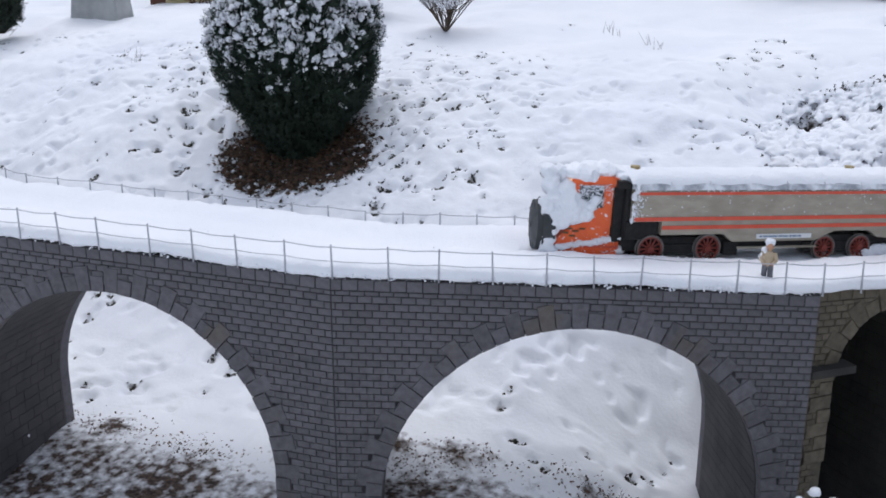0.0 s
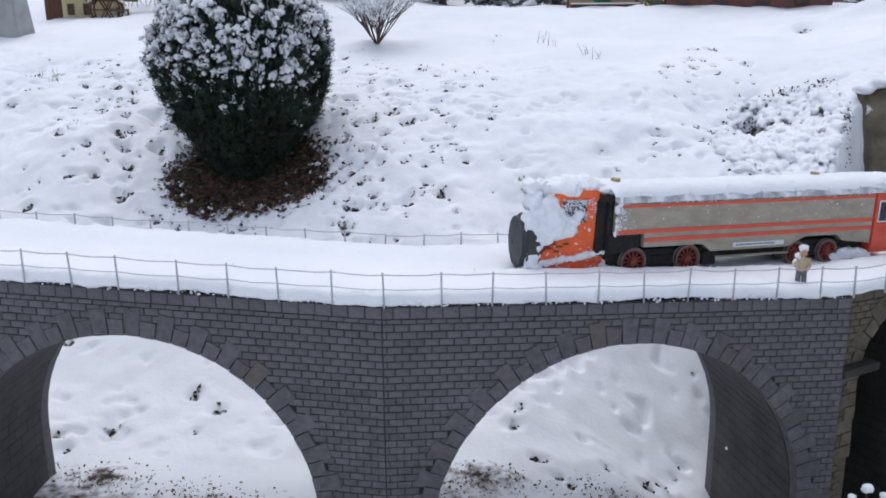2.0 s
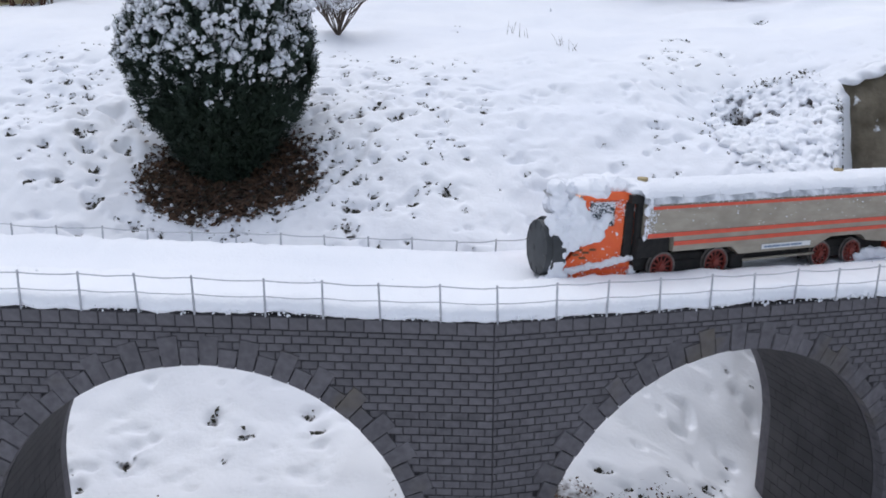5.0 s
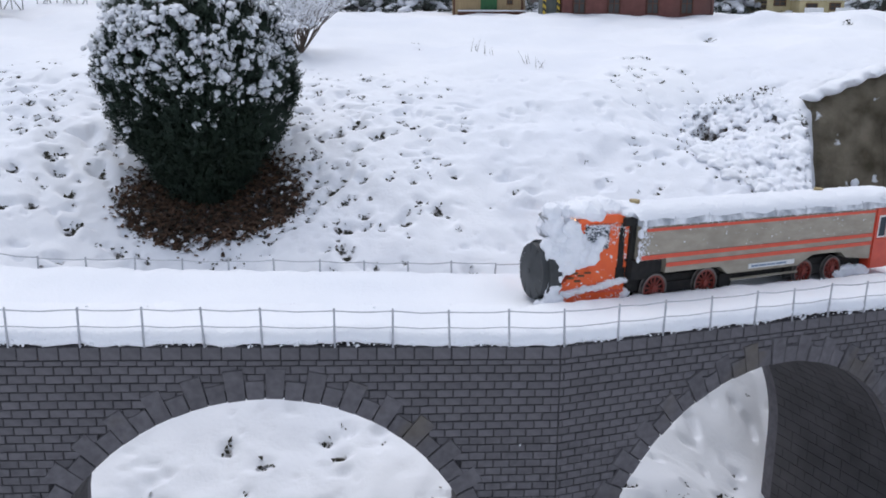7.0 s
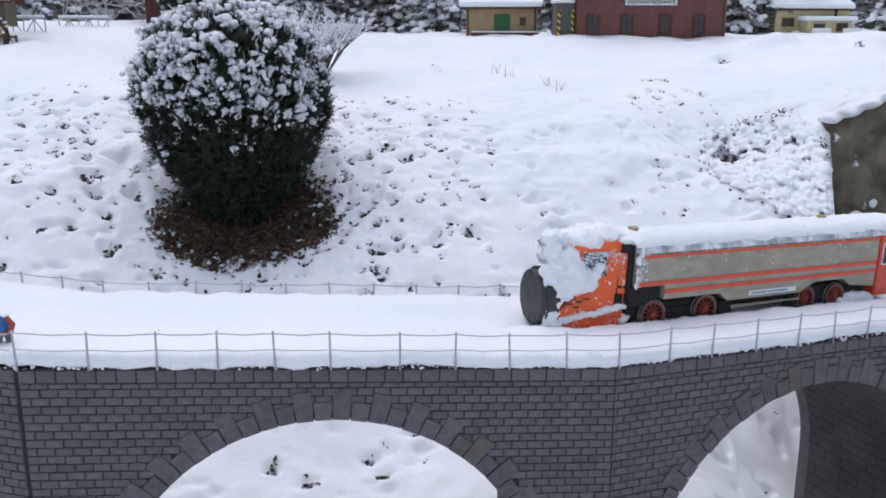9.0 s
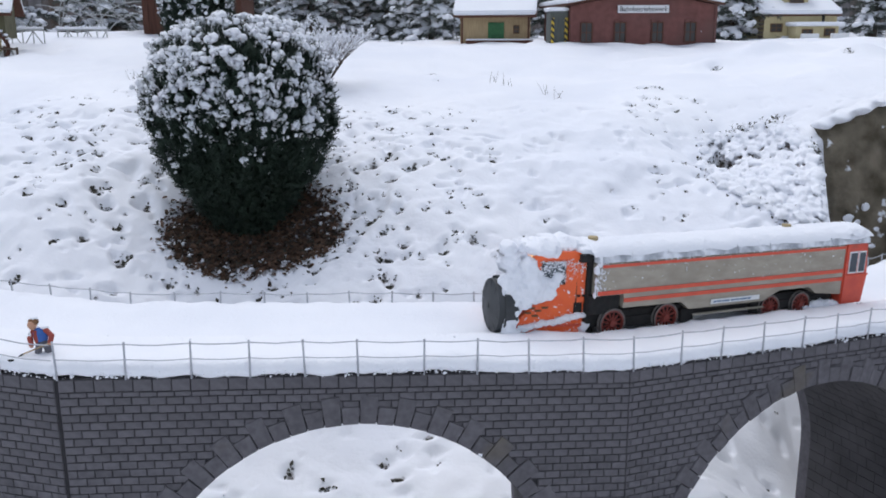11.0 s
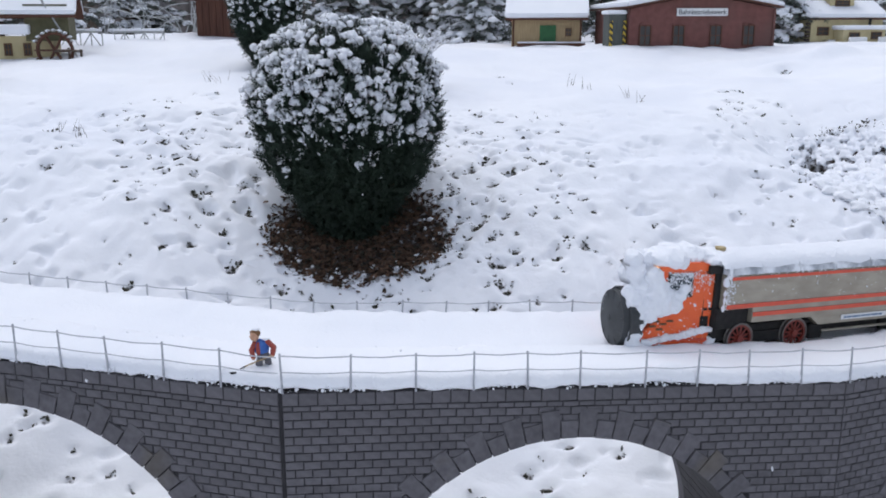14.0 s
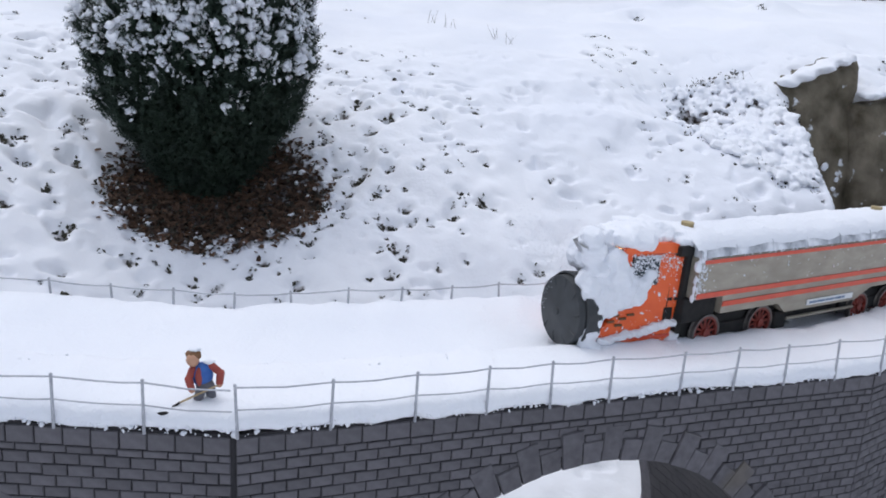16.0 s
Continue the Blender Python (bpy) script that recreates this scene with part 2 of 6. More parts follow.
def box(bm, x0, x1, y0, y1, z0, z1, bevel=0.0, mi=0):
    vs = [bm.verts.new(p) for p in ((x0, y0, z0), (x1, y0, z0), (x1, y1, z0), (x0, y1, z0), (x0, y0, z1), (x1, y0, z1), (x1, y1, z1), (x0, y1, z1))]
    fs = [bm.faces.new([vs[i] for i in q]) for q in ((3, 2, 1, 0), (4, 5, 6, 7), (0, 1, 5, 4), (1, 2, 6, 5), (2, 3, 7, 6), (3, 0, 4, 7))]
    for f in fs:
        f.material_index = mi
    if bevel:
        es = {e for f in fs for e in f.edges}
        r = bmesh.ops.bevel(bm, geom=list(es), offset=bevel, segments=2, affect='EDGES', profile=0.5)
        for f in r["faces"]:
            f.material_index = mi
    return vs


def boxed(*a, **k):
    bm = bmesh.new()
    box(bm, *a, **k)
    return bm


def rod(bm, a, b, r0, r1=None, n=8, mi=0):
    a, b = Vector(a), Vector(b)
    d = b - a
    m = Matrix.Translation((a + b) / 2) @ d.to_track_quat("Z", "Y").to_matrix().to_4x4()
    r = bmesh.ops.create_cone(bm, cap_ends=True, segments=n, radius1=r0, radius2=r0 if r1 is None else r1, depth=d.length, matrix=m)
    for v in r["verts"]:
        for f in v.link_faces:
            f.material_index = mi


def blob(bm, c, r, sub=2, rough=0.15, seed=0, mi=0, freq=1.5):
    """A lump with an uneven surface; r is one radius or three."""
    r = (r, r, r) if isinstance(r, (int, float)) else r
    res = bmesh.ops.create_icosphere(bm, subdivisions=sub, radius=1)
    off = Vector((seed * 3.1, seed * 1.7, seed * 0.9))
    for v in res["verts"]:
        k = 1 + rough * noise.noise(v.co * freq + off) * 1.6 + rough * 0.5 * noise.noise(v.co * freq * 2.7 + off)
        v.co = Vector((v.co.x * r[0] * k + c[0], v.co.y * r[1] * k + c[1], v.co.z * r[2] * k + c[2]))
    for v in res["verts"]:
        for f in v.link_faces:
            f.material_index = mi
            f.smooth = True


def prism(bm, pts, y0, y1, mi=0):
    """A polygon of (x, z) points drawn out from y0 to y1."""
    a = [bm.verts.new((x, y0, z)) for x, z in pts]
    b = [bm.verts.new((x, y1, z)) for x, z in pts]
    fs = [bm.faces.new(a), bm.faces.new(b[::-1])]
    for i in range(len(pts)):
        j = (i + 1) % len(pts)
        fs.append(bm.faces.new((a[j], a[i], b[i], b[j])))
    for f in fs:
        f.material_index = mi
    bmesh.ops.recalc_face_normals(bm, faces=fs)


def scatter(verts, faces, mats):
    """Many copies of a small mesh, one for each 4x4 matrix, as arrays."""
    verts, faces, mats = np.asarray(verts, float), np.asarray(faces, int), np.asarray(mats, float)
    v = np.einsum("nij,vj->nvi", mats[:, :3, :3], verts) + mats[:, None, :3, 3]
    f = faces[None] + (np.arange(len(mats)) * len(verts))[:, None, None]
    return v.reshape(-1, 3), f.reshape(-1, faces.shape[1])


def frames_from(pos, zdir, scale, rng, spin=True):
    """4x4 matrices at pos whose z axis is zdir."""
    z = zdir / np.linalg.norm(zdir, axis=1)[:, None]
    h = rng.normal(size=z.shape) if spin else np.tile((0, 0, 1.0), (len(z), 1))
    x = np.cross(h, z)
    x /= np.linalg.norm(x, axis=1)[:, None] + 1e-9
    y = np.cross(z, x)
    m = np.zeros((len(pos), 4, 4))
    s = np.asarray(scale)
    s = np.tile(s[:, None], (1, 3)) if s.ndim == 1 else s
    m[:, :3, 0], m[:, :3, 1], m[:, :3, 2], m[:, :3, 3], m[:, 3, 3] = x * s[:, :1], y * s[:, 1:2], z * s[:, 2:], pos, 1
    return m


def lattice_noise(x, y, seed):
    """Smooth noise in -1..1 over arrays."""
    g = np.random.default_rng(seed).uniform(-1, 1, (256, 256))
    xi, yi = np.floor(x).astype(int), np.floor(y).astype(int)
    fx, fy = x - xi, y - yi
    fx, fy = fx * fx * (3 - 2 * fx), fy * fy * (3 - 2 * fy)
    a, b, c, d = g[xi % 256, yi % 256], g[(xi + 1) % 256, yi % 256], g[xi % 256, (yi + 1) % 256], g[(xi + 1) % 256, (yi + 1) % 256]
    return (a * (1 - fx) + b * fx) * (1 - fy) + (c * (1 - fx) + d * fx) * fy


ICO = bmesh.new()
bmesh.ops.create_icosphere(ICO, subdivisions=1, radius=1)
ICO_V = np.array([v.co[:] for v in ICO.verts])
ICO_F = np.array([[v.index for v in f.verts] for f in ICO.faces])
ICO.free()
ICO2 = bmesh.new()
bmesh.ops.create_icosphere(ICO2, subdivisions=2, radius=1)
ICO2_V = np.array([v.co[:] for v in ICO2.verts])
ICO2_F = np.array([[v.index for v in f.verts] for f in ICO2.faces])
ICO2.free()


# ---------------------------------------------------------------- the lie of the land
SLOPE = 0.0496


def deck_z(x):
    return 0.989 - SLOPE * (x + 0.942)


PROFILE_Y = (-60, 0.6, 1.5, 2.1, 2.4, 2.9, 3.3, 3.85, 4.35, 4.85, 5.5, 6.5, 8.0, 60)
PROFILE_Z = (0.0, 0.12, 0.25, 0.33, 0.40, 0.62, 0.85, 1.13, 1.275, 1.385, 1.43, 1.585, 1.60, 1.62)
rng = np.random.default_rng(5)
# spots where plants poke through the snow: x, y, size
SPOTS = [(-1.19, 3.37, 1.5), (-1.43, 3.83, 1.4), (0.06, 4.2, 2.6), (-0.18, 4.85, 1.6), (-0.10, 4.86, 1.2), (-1.33, 5.56, 1.2), (-1.3, 5.2, .8), (-2.70, 3.55, 1.5), (-2.76, 3.62, 1.3),
         (-2.62, 3.45, 1.4), (-2.55, 3.60, 1.3), (-2.85, 3.5, 1.0), (-1.15, 3.05, 0.7), (-0.95, 3.02, 0.8), (-1.55, 3.9, 1.2), (0.45, 5.6, 2.2), (0.03, 4.15, 1.8), (0.07, 4.13, 1.6), (0.20, 4.26, 1.0), (0.27, 4.22, 0.8), (0.16, 4.12, 0.7), (0.33, 4.05, 0.8), (0.30, 3.9, 0.7), (1.25, 5.5, 2.0), (-0.3, 2.45, 0.9), (-0.75, 2.4, 0.8)]
for _ in range(3900):
    x, y = rng.uniform(-4.5, 1.6), rng.uniform(2.1, 5.1)
    dens = 0.5 + 0.9 * lattice_noise(np.array([x * 1.3 + 9]), np.array([y * 1.7]), 3)[0] - max(0, y - 4.4) * 1.1
    if rng.random() < dens * (0.6 if y > 2.9 else 0.13) and not (x > 0.1 and y > 4.35):
        SPOTS.append((x, y, 0.20 + 0.9 * rng.random() ** 2.6))
for _ in range(40):
    SPOTS.append((rng.uniform(-3.1, -2.35), rng.uniform(2.12, 2.62), 0.25 + 0.6 * rng.random()))
for _ in range(7):
    SPOTS.append((rng.uniform(-0.75, -0.2), rng.uniform(2.15, 2.45), 0.3 + 0.6 * rng.random()))
for _ in range(130):
    a, r = rng.uniform(0, 6.283), 0.40 + 0.42 * rng.random() ** 1.5
    SPOTS.append((-2.13 + r * 1.15 * math.cos(a), 3.50 + r * 0.8 * math.sin(a), 0.2 + 0.9 * rng.random() ** 2))


SPOT_X = np.array([p[0] for p in SPOTS])


def land(x, y):
    """Height of the snow, smooth forms alone."""
    z = np.interp(y, PROFILE_Y, PROFILE_Z)
    z = z - 0.17 * np.exp(-((x - 0.06) ** 2 / 0.08 + (y - 4.08) ** 2 / 0.12)) - 0.06 * np.exp(-((x - 0.06) ** 2 / 0.003 + (y - 4.2) ** 2 / 0.008))
    z = z - 0.10 * np.exp(-((x + 2.12) ** 2 / 0.11 + (y - 3.56) ** 2 / 0.07))
    # the hollow under the last grey arch and the old one
    k = np.maximum(np.clip((x + 0.80) / 0.72, 0, 1) * np.clip((3.35 - y) / 0.85, 0, 1), np.clip((x - 0.12) / 0.15, 0, 1) * np.clip((3.35 - y) / 0.55, 0, 1))
    k = k * k * (3 - 2 * k) * np.clip((y - 1.9) / 0.2, 0, 1)
    z = z * (1 - k) + (0.14 - 0.45 * np.clip((x - 0.02) / 0.2, 0, 1)) * k
    k = np.clip((x - 0.45 - (y - 4.04) * 0.30) / 0.06, 0, 1) * np.clip((4.06 - y) / 0.07, 0, 1)
    z = np.minimum(z, z * (1 - k) + 0.58 * k)
    z = z + 0.08 * np.clip((-2.35 - x) / 0.5, 0, 1) * np.clip((y - 2.2) / 0.6, 0, 1)
    z = z + 0.10 * np.clip((x - 0.45) / 0.4, 0, 1) * np.clip((y - 4.0) / 0.3, 0, 1) * np.clip((6.2 - y) / 0.8, 0, 1)
    z = z + 0.07 * np.exp(-((x - 1.0) ** 2 / 0.25 + (y - 6.05) ** 2 / 0.05)) + 0.05 * np.exp(-((x - 1.7) ** 2 / 0.06 + (y - 6.3) ** 2 / 0.05))
    for hx, hy, hw, hz in ((1.36, 5.56, 0.17, 0.085), (0.47, 5.70, 0.13, 0.065), (0.84, 5.80, 0.20, 0.060), (0.15, 5.95, 0.22, 0.03), (1.75, 5.75, 0.2, 0.05)):
        z = z + hz * np.exp(-((x - hx) ** 2 / hw ** 2 + (y - hy) ** 2 / 0.11 ** 2))
    return z


def snow_height(x, y):
    """Height with lumps, dents and the pits round the plants."""
    x, y = np.asarray(x, float), np.asarray(y, float)
    z = land(x, y)
    near = np.clip((9 - y) / 2, 0, 1) * np.clip((y - 1.9) / 0.3, 0, 1)
    mid = np.clip((4.7 - y) / 0.6, 0, 1)
    z = z + near * 0.028 * lattice_noise(x * 2.3, y * 2.3, 11) + near * 0.016 * lattice_noise(x * 6, y * 6, 12)
    low = 0.7 + 0.3 * np.clip((y - 2.75) / 0.35, 0, 1)
    l1 = lattice_noise(x * 14, y * 14, 13)
    l2 = lattice_noise(x * 27 + 3, y * 27, 14)
    z = z + near * (0.22 + 0.78 * mid) * low * (0.0085 * l1 + 0.0042 * l2)
    pits = np.clip(lattice_noise(x * 9 + 40, y * 9, 15) * 0.45 + lattice_noise(x * 22, y * 30 + 8, 16) * 0.75 - 0.38, 0, 0.5)
    z = z - near * (0.12 + 0.88 * mid) * low * 0.055 * pits
    order = np.argsort(x)
    xs = x[order]
    los, his = np.searchsorted(xs, SPOT_X - 0.12), np.searchsorted(xs, SPOT_X + 0.12)
    for k in np.nonzero(his > los)[0]:
        sx, sy, s = SPOTS[k]
        m = order[los[k]:his[k]]
        m = m[np.abs(y[m] - sy) < 0.12]
        if len(m):
            d2 = ((x[m] - sx) * 0.75) ** 2 + (y[m] - sy) ** 2
            w = 0.023 * s ** 0.5
            z[m] += -0.021 * s ** 0.6 * np.exp(-d2 / w ** 2) + 0.0035 * s ** 0.5 * np.exp(-(np.sqrt(d2) - w * 1.6) ** 2 / (w * 0.7) ** 2)
    return z


def height_at(x, y):
    return float(snow_height(np.array([float(x)]), np.array([float(y)]))[0])


CARPET = [(-0.10, 3.78), (-0.03, 3.64), (0.10, 3.44), (0.24, 3.42), (0.36, 3.80), (0.43, 4.03), (0.33, 4.22), (0.14, 4.34), (0.0, 4.30), (-0.02, 4.05)]


def in_carpet(x, y):
    """Whether a place lies among the creeping plants by the rock."""
    x, y = np.asarray(x, float), np.asarray(y, float)
    inside = np.zeros(x.shape, bool)
    for (ax, ay), (bx, by) in zip(CARPET, CARPET[1:] + CARPET[:1]):
        inside ^= ((ay > y) != (by > y)) & (x < (bx - ax) * (y - ay) / (by - ay) + ax)
    return inside


def build_ground():
    xs = np.concatenate([np.array([-300, -120, -60, -30, -16, -10, -8]), np.arange(-7, -4.6, 0.06), np.arange(-4.6, 1.2, 0.0095), np.arange(1.2, 1.9, 0.03), np.arange(1.9, 4, 0.06), np.array([5, 7, 10, 16, 30, 60, 120, 300])])
    ys = np.concatenate([np.array([-300, -120, -60, -20, -8, -3, 0, 0.8]), np.arange(1.2, 2.1, 0.05), np.arange(2.1, 4.5, 0.0095), np.arange(4.5, 4.9, 0.015), np.arange(4.9, 6.6, 0.03), np.arange(6.6, 9, 0.08), np.array([10, 12, 16, 24, 40, 80, 160, 300])])
    X, Y = np.meshgrid(xs, ys)
    Z = snow_height(X.ravel(), Y.ravel())
    n, m = len(xs), len(ys)
    i = (np.arange(m - 1)[:, None] * n + np.arange(n - 1)[None]).ravel()
    ob = raw("ground", np.column_stack([X.ravel(), Y.ravel(), Z]), np.column_stack([i, i + 1, i + n + 1, i + n]), GROUND, smooth=True)
    x, y = X.ravel(), Y.ravel()
    lim = 2.10 + 0.17 * np.clip((x + 1.25) / 0.5, 0, 1)
    bare = (np.clip((lim + 0.06 - y) / 0.24, 0, 1) * 0.40 + np.clip((lim - 0.16 - y) / 0.08, 0, 1) * 0.22) * np.clip((x + 3.6) / 0.4, 0, 1) * np.clip((y - 1.2) / 0.3, 0, 1)
    bare = bare + 0.12 * lattice_noise(x * 9, y * 9, 31)
    for cx, cy, w in ((-1.02, 2.16, 0.16), (-0.78, 2.17, 0.15), (-0.42, 2.20, 0.07), (-0.28, 2.24, 0.07), (-2.1, 1.98, 0.12), (-1.9, 2.0, 0.14)):
        bare = np.maximum(bare, 0.62 * np.exp(-((x - cx) ** 2 / w ** 2 + (y - cy) ** 2 / 0.085 ** 2)) + 0.10 * lattice_noise(x * 17, y * 17, 36))
    # dark patch painted in for the shade of the hole beside the rock
    bare = np.maximum(bare, 0.85 * np.exp(-((x - 0.06) ** 2 / 0.035 ** 2 + (y - 4.19) ** 2 / 0.07 ** 2)))
    inside = in_carpet(x, y)
    bare = np.where(inside, np.maximum(bare, 0.52 + 0.2 * lattice_noise(x * 8, y * 8, 37)), bare)
    d = np.hypot((x + 2.085) / 0.37, (y - 3.52) / 0.30) + 0.09 * lattice_noise(x * 12, y * 12, 32)
    bare = np.maximum(bare, np.clip((1.08 - d) / 0.22, 0, 1) * 0.75)
    # each plant's dent is darkened too: its shadow goes into the same mask
    order = np.argsort(x)
    los, his = np.searchsorted(x[order], SPOT_X - 0.1), np.searchsorted(x[order], SPOT_X + 0.1)
    for q, (sx, sy, s) in enumerate(SPOTS):
        k = order[los[q]:his[q]]
        k = k[np.abs(y[k] - sy) < 0.1]
        if len(k):
            bare[k] = np.maximum(bare[k], (0.54 + 0.14 * min(1, s)) * np.exp(-(((x[k] - sx) * 0.7) ** 2 + (y[k] - sy) ** 2) / (0.019 * s ** 0.5) ** 2))
    at = ob.data.attributes.new("bare", 'FLOAT', 'POINT')
    at.data.foreach_set("value", bare)
    tagged(ob, "uneven snow-covered slope with plants poking through", "ground", kind="structure")


build_ground()

# ---------------------------------------------------------------- viaduct
FRONT = [(-4.29, 2.39), (-3.265, 1.807), (-2.11, 1.562), (-0.942, 1.714), (0.10, 2.155), (0.95, 2.88), (1.55, 3.75)]
DECK_W = 0.425
MITRE = []
for i, p in enumerate(FRONT):
    ns = []
    for a, b in ((i - 1, i), (i, i + 1)):
        if a >= 0 and b < len(FRONT):
            d = (Vector(FRONT[b]) - Vector(FRONT[a])).normalized()
            ns.append(Vector((-d.y, d.x)))
    n = sum(ns, Vector((0, 0))).normalized()
    MITRE.append(n / n.dot(ns[0]))


def deck_point(seg, f, v):
    """Plan point at the share f of a stretch of the deck, v metres in from its front edge."""
    a = Vector(FRONT[seg]) + MITRE[seg] * v
    b = Vector(FRONT[seg + 1]) + MITRE[seg + 1] * v
    return a.lerp(b, f)


BR_H, BR_L = 0.0174, 0.0335


def brick_mesh(name, length, height, material, proud=0.003):
    g, c = 0.0009, 0.0012
    x, z = length / 2 - g, height / 2 - g
    vs = [(-x, 0.004, -z), (x, 0.004, -z), (x, 0.004, z), (-x, 0.004, z), (-x, -proud + c, -z), (x, -proud + c, -z), (x, -proud + c, z), (-x, -proud + c, z),
          (-x + c, -proud, -z + c), (x - c, -proud, -z + c), (x - c, -proud, z - c), (-x + c, -proud, z - c)]
    fs = [(0, 1, 5, 4), (1, 2, 6, 5), (2, 3, 7, 6), (3, 0, 4, 7), (4, 5, 9, 8), (5, 6, 10, 9), (6, 7, 11, 10), (7, 4, 8, 11), (8, 9, 10, 11)]
    me = bpy.data.meshes.new(name)
    me.from_pydata(vs, [], fs)
    me.materials.append(material)
    return me, np.array(vs), np.array(fs)


def span(seg, arch_u, arch_r, arch_z, mats, label, pick=300, depth=DECK_W, close=False, inset=0.0, joint=(0.0, 0.0)):
    """One span of the viaduct between two corners of the deck: u runs from its right end."""
    p1, p0 = Vector(FRONT[seg]), Vector(FRONT[seg + 1])
    t = (p1 - p0).normalized()
    inn = Vector((t.y, -t.x))
    length = (p1 - p0).length
    p0 = p0 + inn * inset
    brick_m, rest_m, core_m, soffit_m = mats
    top = empty("viaduct_span", Matrix.Translation((p0.x, p0.y, 0)))
    tagged(top, label, "viaduct", "spans of the viaduct")

    def at(u, v, z):
        q = t * u + inn * v
        return (q.x, q.y, z)

    def zt(u):
        return deck_z((p0 + t * u).x) - 0.002

    # body with the arch cut through
    n = 28
    ring = [(arch_u - arch_r * math.cos(math.pi * k / n), arch_z + arch_r * math.sin(math.pi * k / n)) for k in range(n + 1)]
    base = 0.05
    outline = [(0, base), (ring[0][0], base)] + ring + [(ring[-1][0], base), (length, base), (length, zt(length)), (0, zt(0))]
    bm = bmesh.new()
    fa = [bm.verts.new(at(u, 0, z)) for u, z in outline]
    # the ends are mitred, so that neighbouring spans meet without showing inside each other's arches
    ends = {0: Vector(FRONT[seg + 1]) + MITRE[seg + 1] * depth - p0, length: Vector(FRONT[seg]) + MITRE[seg] * depth - p0}
    fb = [bm.verts.new((ends[u].x, ends[u].y, z) if u in ends else at(u, depth, z)) for u, z in outline]
    bm.faces.new(fa)
    bm.faces.new(fb[::-1])
    for k in range(len(outline)):
        j = (k + 1) % len(outline)
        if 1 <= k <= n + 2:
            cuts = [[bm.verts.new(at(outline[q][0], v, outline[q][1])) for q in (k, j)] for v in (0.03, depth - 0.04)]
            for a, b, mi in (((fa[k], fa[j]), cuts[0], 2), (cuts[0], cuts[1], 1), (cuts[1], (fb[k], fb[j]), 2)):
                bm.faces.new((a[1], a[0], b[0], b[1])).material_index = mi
        else:
            bm.faces.new((fa[j], fa[k], fb[k], fb[j]))
    bmesh.ops.remove_doubles(bm, verts=bm.verts[:], dist=1e-5)
    bmesh.ops.recalc_face_normals(bm, faces=bm.faces[:])
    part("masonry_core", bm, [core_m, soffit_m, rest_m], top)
    # courses of stones lining the vault and its jambs, coloured darker for shade
    V, F, o = [], [], 0
    h = 0.0335
    steps = round(math.pi * arch_r / h)
    strips = [(a * math.pi / steps, (a + 1) * math.pi / steps, None) for a in range(steps)]
    strips += [(side, j, True) for side in (-1, 1) for j in range(int((arch_z - 0.15) / h))]
    for row, (a0, a1, jamb) in enumerate(strips):
        v = 0.031
        step = 0.062 if row % 2 else 0.031
        while v < depth - 0.045:
            v1 = min(v + step, depth - 0.041)
            step = 0.062
            if jamb:
                top_z, low_z = arch_z - a1 * h - 0.0009, arch_z - (a1 + 1) * h + 0.0009
                edge = arch_u + a0 * arch_r
                lip = edge - a0 * 0.0025
                q = [(edge, low_z), (edge, top_z), (lip, top_z), (lip, low_z)]
            else:
                g = 0.0009 / arch_r
                q = [(arch_u - r * math.cos(a), arch_z + r * math.sin(a)) for r, a in ((arch_r, a0 + g), (arch_r, a1 - g), (arch_r - 0.0025, a1 - g), (arch_r - 0.0025, a0 + g))]
            V += [at(u, w, z) for w in (v + 0.0009, v1 - 0.0009) for u, z in q]
            F += [[i + o for i in f] for f in ((3, 2, 6, 7), (0, 3, 7, 4), (2, 1, 5, 6), (0, 1, 2, 3), (7, 6, 5, 4))]
            o += 8
            v = v1
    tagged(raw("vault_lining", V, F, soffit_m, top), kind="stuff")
    # alternating long and short arch stones
    count = max(9, round(math.pi * arch_r / 0.036))
    count += 1 - count % 2
    for k in range(-6, count + 6):
        a0, a1 = math.pi * k / count, math.pi * (k + 1) / count
        out = 0.062 if k % 2 == 0 else 0.037
        gap = 0.0011
        if 0 <= k < count:
            g = gap / arch_r
            pts = [(arch_u - r * math.cos(a), arch_z + r * math.sin(a)) for r, a in ((arch_r - 0.002, a0 + g), (arch_r - 0.002, a1 - g), (arch_r + out, a1 - g * 0.8), (arch_r + out, a0 + g * 0.8))]
        else:
            h = math.pi * arch_r / count
            j = -k if k < 0 else k - count + 1
            sgn = -1 if k < 0 else 1
            e = arch_u + sgn * (arch_r - 0.002)
            pts = [(e, arch_z - j * h + gap), (e, arch_z - (j - 1) * h - gap), (e + sgn * (out + 0.002), arch_z - (j - 1) * h - gap), (e + sgn * (out + 0.002), arch_z - j * h + gap)]
        bm = bmesh.new()
        cu, cz = sum(p[0] for p in pts) / 4, sum(p[1] for p in pts) / 4
        pr = 0.0045 + 0.0015 * ((k * 7) % 3)
        back = [bm.verts.new(at(u, 0.02, z)) for u, z in pts]
        mid = [bm.verts.new(at(u, -pr + 0.0015, z)) for u, z in pts]
        fr = [bm.verts.new(at(u + (cu - u) * 0.05, -pr, z + (cz - z) * 0.05)) for u, z in pts]
        for i in range(4):
            j = (i + 1) % 4
            bm.faces.new((back[i], back[j], mid[j], mid[i]))
            bm.faces.new((mid[i], mid[j], fr[j], fr[i]))
        bm.faces.new(fr)
        bmesh.ops.recalc_face_normals(bm, faces=bm.faces[:])
        part("arch_stone", bm, brick_m, top)
    # courses of stones
    kinds = {}
    ax = Vector((t.x, t.y, -SLOPE * t.x)).normalized()
